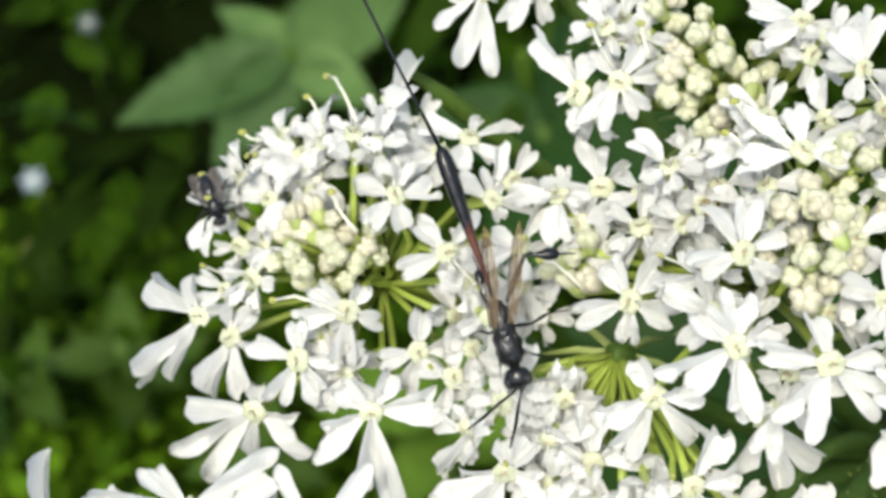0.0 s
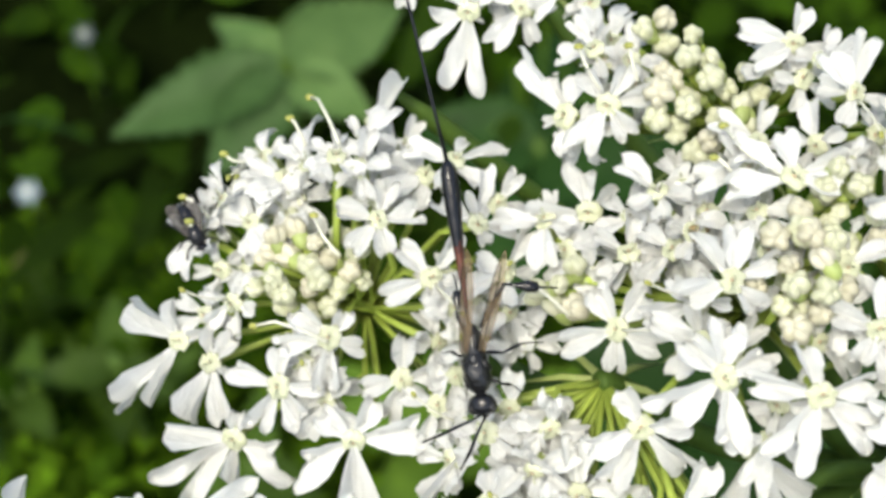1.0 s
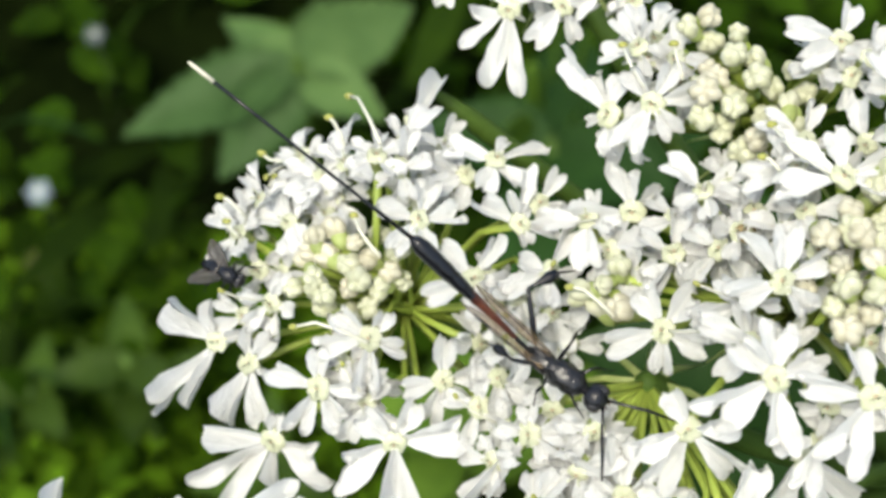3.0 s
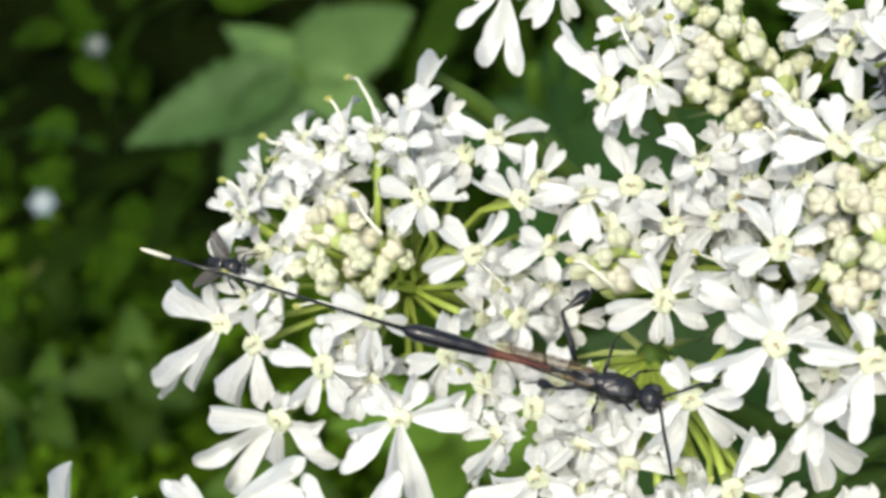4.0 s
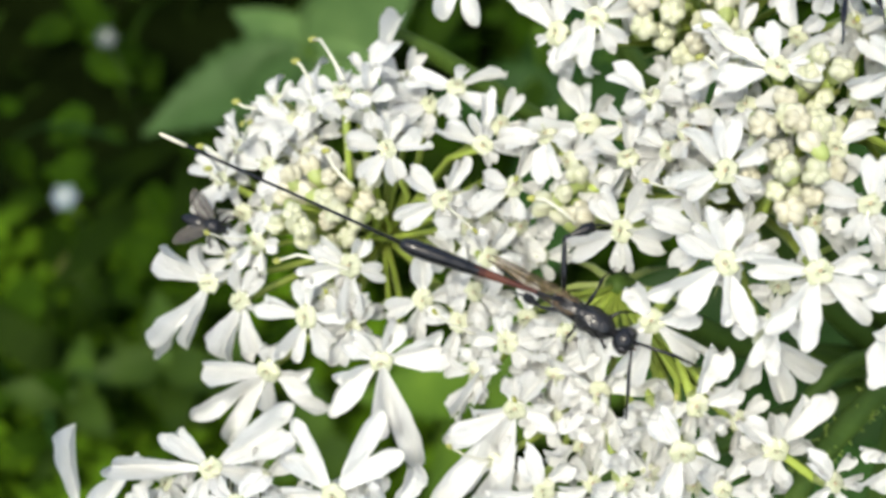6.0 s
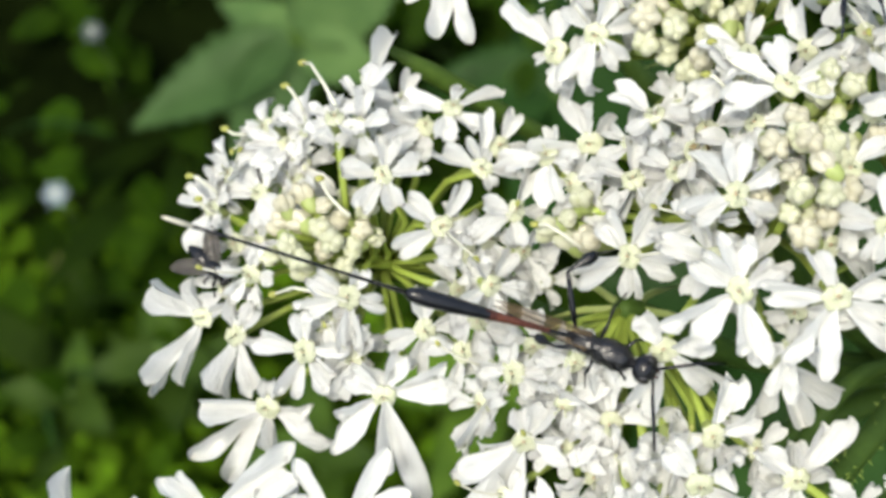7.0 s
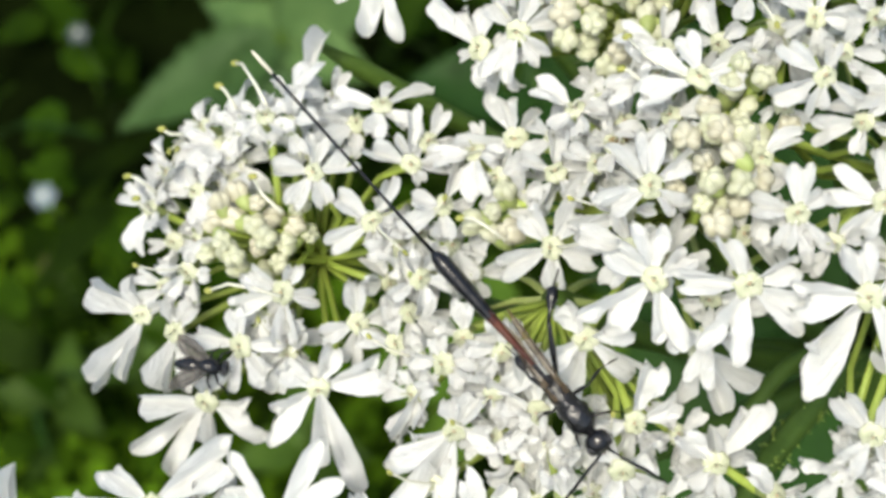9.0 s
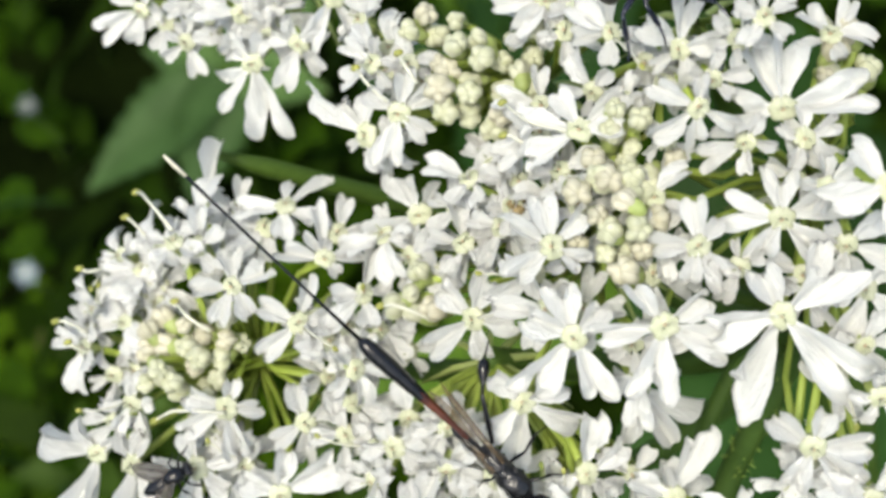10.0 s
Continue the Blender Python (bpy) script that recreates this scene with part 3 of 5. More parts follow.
# florets: place in millimetres off the centre, way of the largest petal, lengths of the rear, side and largest petals;
# those of the SHOWN lists: place, kinds of petal, then the way and length of each of the five petals
FL_A1 = [
    (-19.5, 5.9, -6.3, -70, 1.8, 1.9, 2.2),
    (-16.8, 13.6, -4, 150, 2, 2.3, 2.6),
    (-21.8, 10.8, -5.9, -132, 1.5, 1.8, 3.1),
    (-12.1, 10.2, 1.1, 75, 1.7, 2, 2.4),
    (-20.5, 12.6, -5, 120, 1.6, 1.9, 2.4),
    (-15.4, 14.1, -3.2, 100, 1.8, 2, 2.4),
    (-18.2, 15.8, -4.7, 170, 1.7, 1.9, 2.6),
    (-16.1, 12.6, -4.7, -60, 1.7, 2, 2.3),
    (-19, 8.3, -6.6, -20, 1.5, 1.7, 2),
    (-20.5, 8.8, -7, -110, 1.5, 1.7, 2.1),
    (-6.3, 0.7, -5.7, -20, 1.7, 2, 2.3),
    (-6.5, 4, -3.5, -30, 1.9, 2.1, 2.4),
]
FL_A2 = [
    (-2.3, 2.7, -5.3, 75, 1.6, 1.9, 2.6),
    (-3.4, 3.5, -3.4, -80, 1.6, 1.9, 2.3),
    (-7.3, -0.4, -7.2, 20, 2.1, 2.7, 3.4),
    (-11.8, 12.3, 0.9, 60, 1.5, 1.7, 2.2),
    (-21.2, 12.1, -6.5, 160, 1.5, 1.8, 2.2),
    (-9.6, 13.7, -1.1, 140, 1.5, 1.8, 2.2),
    (-4.1, 9.4, -0.9, 60, 1.7, 1.9, 2.4),
    (-14.8, 2, -7.1, -160, 1.5, 1.7, 2.1),
    (-21.2, 5.9, -7.7, -150, 1.5, 1.8, 2.2),
]
FL_A = FL_A1 + FL_A2
FL_B1 = [
    (1.1, 14.7, 6.6, -159, 1.5, 1.9, 2.2),
    (1.8, 14.5, 5.8, 42, 1.4, 1.6, 2),
    (1.2, 18.7, 6.1, -78, 1.6, 1.7, 2.1),
    (11.8, 10.3, 9.2, -38, 1.4, 1.8, 2.2),
    (3.2, 14, 6.4, 81, 1.4, 1.7, 2.2),
    (12.8, 11, 9.8, 11, 1.6, 1.9, 2.2),
    (10.3, 11.6, 8.7, -159, 1.4, 1.6, 1.9),
    (0.7, 10.8, 3.7, -129, 1.5, 1.8, 2.1),
]
FL_B = FL_B1
FL_C1 = [
    (2.9, 4, 1.8, 90, 2, 2.1, 2.3),
    (6.1, 3.6, 4.4, -110, 1.3, 1.6, 1.9),
    (-1.4, 7.7, -0.2, -165, 1.7, 2.2, 2.9),
    (-0.2, 5.5, 0, -40, 1.7, 2, 2.5),
    (5.2, 3.6, 2.8, -60, 1.8, 2.3, 3.2),
    (7, 4.9, 4.4, 80, 1.8, 2.1, 2.6),
    (9.1, 3.3, 6.5, 20, 1.7, 2, 2.5),
    (9.3, 0.6, 6.7, 40, 1.5, 1.8, 2.1),
    (6.1, -0.8, 4, -150, 1.6, 2, 2.8),
    (9.3, 6.9, 7.8, 140, 1.7, 2.1, 2.9),
    (8.8, 5.7, 7.1, -170, 1.6, 2.1, 2.8),
    (3.2, 6.5, 1.9, -140, 1.7, 1.9, 2.2),
]
FL_C2 = [
    (0.9, 3.8, 0.1, -120, 1.5, 1.7, 2),
    (12.7, -2.6, 5.8, -30, 1.7, 2, 2.3),
    (5.6, 7.1, 4.5, 10, 1.5, 1.8, 2.3),
    (13.1, -0.8, 7.4, 30, 1.5, 1.8, 2.1),
    (6, -3, 3.6, 165, 1.7, 2.2, 2.9),
    (9.7, -6.3, 3.2, -20, 1.4, 1.8, 2.6),
]
FL_C = FL_C1 + FL_C2
FL_D1 = [
    (-1.2, -3.7, -4.1, 80, 1.8, 2, 2.3),
    (6.5, -13.2, -6.2, -80, 2.2, 2.5, 2.7),
    (-2, -5.3, -5.8, -40, 1.6, 1.9, 2.3),
    (1.4, -11.7, -7.7, 100, 2.2, 2.4, 2.7),
    (-3.1, -10.6, -9.8, -100, 2.5, 3, 4.3),
    (12.2, -14, -4.6, 140, 1.5, 1.8, 2.2),
    (-6.5, -3.4, -8.1, -120, 1.7, 2, 3.1),
    (-5.9, -1.9, -7.1, 150, 1.6, 1.9, 2.2),
    (-2.8, -3.3, -6.5, -60, 1.7, 1.9, 2.3),
    (-3.3, -1.5, -5.6, 70, 1.6, 1.9, 2.2),
    (-1, -4.3, -6.1, -70, 1.7, 1.9, 2.3),
    (-2.1, -6.5, -8.4, -10, 1.7, 2, 2.7),
    (3.4, -8.5, -5.7, 150, 1.6, 1.9, 2.3),
]
FL_D2 = [
    (2.9, -11.2, -7.5, -80, 1.9, 2.1, 2.4),
    (-0.7, -8.3, -9, -100, 1.8, 2.1, 2.5),
    (-0.3, -10.4, -9.8, 60, 1.8, 2, 2.5),
    (7.8, -9.7, -4.9, 120, 1.6, 1.8, 2.3),
    (5.1, -12.3, -7, -60, 1.7, 2, 2.4),
    (8.9, -12.2, -6.8, -90, 1.6, 1.8, 2.2),
    (-5.6, -8.1, -10.9, -100, 1.7, 2.4, 3.7),
]
FL_D = FL_D1 + FL_D2
FL_E1 = [
    (-20.9, -10, -10.1, -20, 2, 2.2, 2.5),
    (-26.2, -8.8, -13.1, 120, 1.7, 1.9, 2.2),
    (-12, -10.7, -11.3, 60, 2, 2.3, 3),
    (-23.9, -8.5, -12.8, -60, 1.7, 1.9, 2.3),
    (-19.7, -7.9, -11.3, 20, 1.7, 2, 2.7),
    (-17.6, -9.7, -12.4, 150, 1.7, 2, 2.5),
    (-25.6, -6.9, -13.1, 150, 1.6, 1.9, 2.6),
    (-29.4, -8.3, -15.9, 45, 1.4, 1.8, 3.9),
    (-13.6, -9.9, -11.7, -30, 1.8, 2.1, 2.5),
]
FL_E = FL_E1
FL_F1 = [
    (-9.9, 24.9, 2.5, -78, 1.5, 1.9, 2.2),
    (-12.3, 28.9, 2.5, -178, 1.7, 2.1, 2.7),
    (-2.8, 19.2, 5.3, -128, 1.8, 2.1, 2.6),
    (-7.9, 25.3, 2.7, -158, 1.9, 2.1, 2.4),
    (-4.6, 21.5, 4.2, -58, 1.8, 2, 2.4),
    (-11, 27.8, 1.8, -118, 1.5, 1.8, 2.2),
    (-8.5, 27.7, 2.9, 102, 1.9, 2.1, 2.5),
    (-3.8, 23.8, 4.6, 42, 1.8, 2, 2.4),
]
FL_F = FL_F1
FL_G1 = [
    (21.8, -7.9, 3.9, -118, 2.1, 2.7, 3.1),
    (23.2, -6.8, 10.9, -178, 2.2, 2.6, 3.1),
    (19.6, -10.4, 1.4, -98, 2.1, 2.4, 2.8),
    (25.3, 5.4, 7.8, 42, 1.7, 1.9, 2.1),
    (18.7, -16.7, -1.3, 132, 1.8, 2.3, 2.9),
    (21.4, -0.6, 8, -68, 1.5, 1.9, 2.7),
    (21.3, -4, 8.1, 12, 1.5, 1.8, 2.3),
    (21.4, -6.3, 6.1, -38, 1.6, 1.9, 2.3),
    (20.8, -10.3, 2.6, -78, 1.6, 1.9, 2.7),
    (20.5, -13, 2, -58, 1.5, 1.7, 2.5),
    (16, -5.4, 5.7, -138, 1.4, 1.7, 2.1),
    (18.5, 0.2, 8.2, -168, 1.4, 1.7, 2.3),
    (15.4, -14, -2.3, -128, 1.7, 1.9, 2.3),
]
FL_G2 = [
    (17.9, -15.3, -1.6, -78, 1.6, 1.8, 2.2),
    (9.6, -7.1, 1.3, -98, 1.5, 2.1, 3.1),
]
FL_G = FL_G1 + FL_G2
FL_H1 = [
    (16.9, 5.5, 10.6, 57, 1.8, 2.4, 3.4),
    (20.7, 3, 14, 82, 1.6, 1.8, 2),
    (15.8, 5.7, 8.2, -78, 1.5, 1.7, 2),
    (13.3, 4.6, 8.9, 132, 1.4, 1.6, 1.9),
    (12, 5.8, 9.1, 102, 1.4, 1.7, 2.2),
    (19.6, 4, 11.7, 42, 1.3, 1.6, 1.9),
    (14.7, 1.8, 8.2, -108, 1.4, 1.5, 1.8),
    (17.8, 3.1, 10.4, 2, 1.3, 1.5, 2),
]
FL_H = FL_H1
SHOWN_A1 = [
    (-13.4, 10.8, 1.4, "ooooo", -151, 1.9, 157, 1.7, 85, 1.8, 18, 2.1, -45, 1.9),
    (-8.3, 11.6, -1.1, "ooooo", 122, 2.5, 163, 2.4, -148, 2.7, -95, 1.8, -18, 1.9),
]
SHOWN_A2 = [
    (-18.7, 10.8, -4.9, "ooooo", 109, 2.6, -41, 2.5, 168, 2, 41, 2, -87, 2.2),
    (-5.4, 1.3, -3.2, "ooooo", 113, 2.1, 51, 2.3, -13, 2.2, -86, 2.2, -156, 2),
]
SHOWN_A3 = [
    (-6.6, 11.8, 0.1, "coooo", 14, 3.1, 163, 3, -46, 2.2, -114, 2.1, 68, 1.4),
    (-3.6, 5, -1.4, "ooooo", 166, 2, 60, 3.2, -11, 1.7, -98, 2.2, -153, 2.5),
]
SHOWN_A = SHOWN_A1 + SHOWN_A2 + SHOWN_A3
SHOWN_B1 = [
    (-0.5, 11.5, 4.5, "coooo", 125, 4.7, 110, 2.4, 80, 2.6, -91, 2.2, -164, 1.2),
    (11.4, 12.3, 9.9, "ooooo", 170, 2.9, -149, 2.5, -99, 1.9, -21, 2.1, 72, 2),
    (13.8, 7.6, 11.1, "ooooo", 82, 3.3, 171, 2.3, -115, 1.9, -24, 1.8, 130, 2.5),
]
SHOWN_B = SHOWN_B1
SHOWN_C1 = [
    (4.3, 6.1, 4.6, "ooooo", 142, 2.4, 33, 2.2, -15, 1.9, -78, 1.9, -140, 1.9),
    (10.6, 3.6, 9.1, "ooooo", 153, 3.5, -168, 3.5, 105, 2.3, 20, 3, -19, 2.4),
]
SHOWN_C2 = [
    (3.3, -5.5, -0.7, "ooooo", 117, 2.4, -160, 2.9, -112, 3.7, -43, 3.8, 10, 2.5),
]
SHOWN_C = SHOWN_C1 + SHOWN_C2
SHOWN_D1 = [
    (5.4, -9.5, -3.3, "ooooo", 73, 3.4, 14, 2.6, -178, 2.5, -113, 2.5, -60, 2.4),
]
SHOWN_D = SHOWN_D1
SHOWN_E = []
SHOWN_F1 = [
    (-5.7, 23.6, 4.8, "ooooo", 154, 3.1, -127, 2.8, -65, 2.7, -7, 2.6, 72, 2.7),
    (0.1, 20.5, 6.9, "coooo", -81, 3.3, -32, 2.4, -139, 3.4, 114, 2.1, 44, 2.2),
]
SHOWN_F = SHOWN_F1
SHOWN_G = []
SHOWN_H = []

# florets with large or forked petals: place, then for each of the five petals the way and length of its two lobes
LOBED_A1 = [
    (-22.8, 4.7, -8.7, 146, 4.1, 146, 4.1, -140, 5.8, -133, 6.1, -117, 4.5, -117, 4.5, 108, 2.6, 108, 2.6, 19, 2, 19, 2),
    (-20.8, 3.2, -8.7, -112, 4, -112, 4, -68, 3.6, -82, 3.8, 34, 2.1, 62, 2.3, 89, 2.4, 89, 2.4, -18, 1.4, -18, 1.4),
    (-19.2, -0.9, -10.5, 175, 4.3, 175, 4.3, -152, 5.8, -124, 5.3, -87, 2.8, -87, 2.8, -3, 2.5, -40, 4.3, 65, 1.8, 93, 1.8),
    (-12.1, -2.3, -8.1, 154, 2.6, 125, 2.7, 72, 2.7, 52, 2.6, 21, 3.9, -1, 4.5, -167, 2.9, -139, 4.4, -75, 6.8, -99, 4.7),
]
LOBED_A2 = [
    (-11.4, 16, -1.6, 64, 3.8, 64, 3.8, 127, 1, 127, 1, -7, 1.1, -7, 1.1, -142, 1.1, -142, 1.1, -80, 1.4, -80, 1.4),
]
LOBED_A3 = [
    (-7.8, 4.9, -2.1, 127, 2.8, 147, 2.6, 53, 3, 64, 2.5, -166, 3.1, -148, 3, -115, 1.6, -78, 1.5, 9, 2, -19, 2.4),
    (-5.2, 7.9, -0.9, 75, 3.6, 86, 3.1, 160, 3.1, 143, 2.5, 110, 2, 110, 2, -22, 2.3, 7, 2.4, -53, 1.3, -86, 1.4),
    (-13.6, 2.6, -4.9, 155, 2.7, 129, 2.4, 73, 1.7, 44, 2, -5, 1.9, -28, 2.3, -102, 3.3, -83, 3.2, -177, 3.3, -161, 3.3),
    (-16.5, 0.6, -7.1, 168, 3.3, 149, 2.7, 101, 2.3, 77, 2.5, -68, 2.8, -38, 2.3, -132, 3, -103, 2.7, 9, 2.2, -6, 2.7),
]
LOBED_A4 = [
    (-10.9, 7.8, -0.5, 159, 2.6, 178, 2.4, 95, 2.3, 60, 2.4, -4, 2.7, 24, 2.3, -88, 2.3, -62, 2.2, -142, 2.5, -118, 2.5),
]
LOBED_A5 = [
    (-9.4, 0.9, -6.5, -42, 4.4, -33, 3, 99, 2.6, 78, 2.4, -178, 2.4, -156, 2.5, -119, 2.5, -98, 2.8, 24, 2.3, 0, 2.3),
]
LOBED_A = LOBED_A1 + LOBED_A2 + LOBED_A3 + LOBED_A4 + LOBED_A5
LOBED_B1 = [
    (1.7, 10.9, 6.2, 137, 2.4, 116, 2.2, 73, 2.3, 53, 2.7, 21, 3.3, 3, 2.9, -70, 2.3, -40, 2.3, -135, 3.3, -108, 3),
]
LOBED_B = LOBED_B1
LOBED_C1 = [
    (6.8, -5.9, 4.9, 107, 3.1, 71, 2.8, 150, 3, 125, 2.8, -159, 4.4, -135, 3.8, -73, 4, -93, 3.2, 16, 2.4, 45, 2.2),
    (11.3, -7.2, 5.4, 164, 3.8, 178, 3.4, 118, 2.9, 102, 2.4, 27, 2.8, 5, 2.7, -22, 3.1, -49, 3.7, -135, 4.1, -104, 4.1),
    (9.5, -6.1, -2.3, -34, 4, -34, 4, -74, 3.8, -74, 3.8, -121, 3.2, -121, 3.2, 119, 1.8, 119, 1.8, 33, 1.6, 33, 1.6),
]
LOBED_C2 = [
    (2.1, -0.5, 1, 133, 2.5, 104, 2.8, 64, 3.1, 39, 2.4, -4, 2.8, -34, 2.6, -103, 2.3, -79, 2.4, -174, 3, -152, 3.1),
    (1, 7.6, 0.8, 117, 3.1, 81, 2.3, 177, 3.8, -171, 3.5, -143, 2.1, -118, 2, -48, 1.9, -48, 1.9, 43, 2.2, 43, 2.2),
    (7.2, -1.6, 7.1, 127, 3, 134, 2.2, -173, 3.1, -147, 2.5, 98, 2.9, 73, 2.9, 37, 2.8, 20, 2.4, -65, 1.9, -30, 2.2),
]
LOBED_C = LOBED_C1 + LOBED_C2
LOBED_D1 = [
    (-4.4, -6.4, -7.7, 105, 2, 81, 2.1, 40, 2.7, 64, 2.5, -157, 4.5, 176, 2.3, 10, 2.3, -29, 2.8, -131, 7.8, -100, 6.4),
    (0.4, -6.6, -6.2, 104, 3.6, 85, 3.4, 139, 3.5, 164, 2, 48, 3.9, 4, 3.9, -99, 4.1, -67, 4, -141, 3.1, -153, 2.2),
    (9.4, -11.9, -4.4, 56, 3.2, 38, 4.4, -78, 2.2, -113, 2.1, 143, 2.8, 123, 2.4, -167, 2, -144, 2, 89, 1.8, 89, 1.8),
]
LOBED_D2 = [
    (4.4, -11.7, -4.4, 138, 2.6, 110, 2.9, 41, 2.8, -1, 1.8, -51, 3, -24, 2.5, -131, 2.9, -107, 2.7, -84, 2, -84, 2),
    (-4.6, -3, -5.7, -129, 5.7, -125, 4.3, 28, 2.3, -9, 2.6, 112, 1.8, 76, 1.9, 176, 2, 148, 1.9, -61, 1.9, -30, 2.1),
]
LOBED_D = LOBED_D1 + LOBED_D2
LOBED_E1 = [
    (-22.5, -7.5, -10.4, 179, 6.4, 173, 5.7, 144, 3.6, 124, 2.9, 34, 6.2, 17, 5.4, -9, 3.2, -9, 3.2, -129, 2.5, -106, 2.2),
    (-15.2, -10, -10.1, 114, 5, 139, 3.6, 56, 5.7, 29, 4.7, -175, 3.5, 169, 3.1, -10, 2, -10, 2, -126, 1.6, -89, 1.6),
    (-31.3, -8.5, -15.1, 99, 6.4, 99, 6.4, 46, 4.1, 46, 4.1, 140, 1.6, 140, 1.6, -109, 2, -109, 2, -54, 2.3, -54, 2.3),
]
LOBED_E = LOBED_E1
LOBED_F1 = [
    (-5.9, 19.7, 4.4, -107, 4.7, -82, 5.1, -142, 3.6, -180, 2.2, -36, 1.1, -36, 1.1, 31, 1.8, 65, 2.1, 153, 1.5, 103, 2.5),
]
LOBED_F = LOBED_F1
LOBED_G1 = [
    (20.9, 1.2, 8.6, 106, 4.1, 89, 4, 75, 4.5, 56, 3.6, 4, 4.7, -17, 4.8, -72, 4.1, -97, 3, 145, 2.6, -177, 4),
    (18.8, -4.1, 6.8, 137, 3.1, 169, 3.5, 96, 2.8, 54, 2.6, 17, 4.9, -11, 3.7, -49, 3.3, -74, 2.6, -153, 2.9, -124, 2),
    (14.3, -4.1, 6.7, 90, 2.6, 66, 2.7, 149, 2.7, 173, 2.3, -49, 2.6, -87, 2.7, -134, 2.1, -109, 1.9, 22, 1.9, 46, 1.7),
    (17, -8.9, 5.7, 115, 3, 86, 2.9, 39, 2.8, 11, 4.7, -51, 5.9, -71, 5.9, -145, 3.7, -126, 5.9, 163, 3.9, -174, 3.7),
]
LOBED_G2 = [
    (16.5, -14.2, 1.3, 137, 2.8, 113, 2.4, 68, 2.1, 39, 2.1, -24, 2.9, -2, 3, -48, 3.3, -72, 3.3, -151, 2.4, -118, 2.4),
]
LOBED_G = LOBED_G1 + LOBED_G2
LOBED_H1 = [
    (16.5, 1.5, 10.5, 144, 2.9, 126, 2.4, -172, 3, -157, 2.9, -124, 2.2, -98, 1.6, -35, 2.3, -51, 2.1, 79, 1.6, 58, 1.9),
    (15.2, 6.5, 9.1, 125, 1.6, 82, 2, -161, 2, -144, 1.8, -10, 3.5, 1, 3.1, -52, 3.2, -31, 2.2, -98, 1.2, -98, 1.2),
]
LOBED_H = LOBED_H1

BASES = {
    "A": (-11.8, 8.3, -10.0),
    "B": (10.5, 16.6, -2.5),
    "C": (10.5, 4.5, -4.2),
    "D": (2.3, 1.2, -6.8),
    "E": (-20.2, -5.3, -24.6),
    "F": (-1.8, 33.2, -4.0),
    "G": (23.2, 3.4, -1.9),
    "H": (20.2, 13.3, 2.6),
}
BUD_PATCHES = [
    ("A", -15.0, 6.2, -3.7, 3.3, 2.7, 24),
    ("B", 7.0, 9.8, 7.8, 3.1, 2.7, 24),
    ("C", 10.8, -1.8, 8.2, 2.3, 3.2, 15),
    ("C", -0.5, 2.3, 0.7, 1.5, 1.4, 5),
    ("G", 25.7, 4.2, 6.9, 1.6, 2.2, 7),
    ("B", 5.4, 14.7, 8.4, 2.6, 0.7, 4),
    ("H", 12.8, 2.2, 9.5, 1.0, 0.9, 2),
    ("C", 13.0, 2.7, 9.6, 1.0, 1.2, 3),
    ("G", 12.9, -0.1, 8.9, 2.3, 0.9, 5),
]
STANDING = [
    (-13.2, 11.0, 2.3, -15.2, 15.7, 1.0),
    (-15.3, 13.3, -1.0, -16.4, 15.0, -0.1),
    (-21.3, 11.3, -5.2, -22.9, 12.1, -4.2),
    (-21.7, 10.3, -5.6, -22.4, 10.5, -4.5),
    (-19.0, 14.5, -3.7, -20.5, 14.4, -2.8),
    (-13.1, 6.5, -2.3, -14.7, 8.8, -1.5),
    (-13.7, 2.1, -4.6, -18.0, 3.3, -4.9),
    (-0.3, 1.1, -0.1, -2.7, 2.5, 0.6),
    (9.9, 3.7, 9.2, 7.2, 6.8, 9.3),
    (7.9, 4.4, 7.8, 6.7, 5.3, 8.5),
    (1.3, 11.7, 6.6, 0.1, 14.1, 7.4),
    (3.2, 11.4, 7.6, 2.7, 13.1, 8.6),
]
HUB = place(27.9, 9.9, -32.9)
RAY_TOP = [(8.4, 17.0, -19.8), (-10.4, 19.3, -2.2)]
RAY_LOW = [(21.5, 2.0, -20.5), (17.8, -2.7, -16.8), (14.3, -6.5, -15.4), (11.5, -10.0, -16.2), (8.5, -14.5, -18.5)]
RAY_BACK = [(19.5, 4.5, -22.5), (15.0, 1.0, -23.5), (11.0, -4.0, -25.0)]


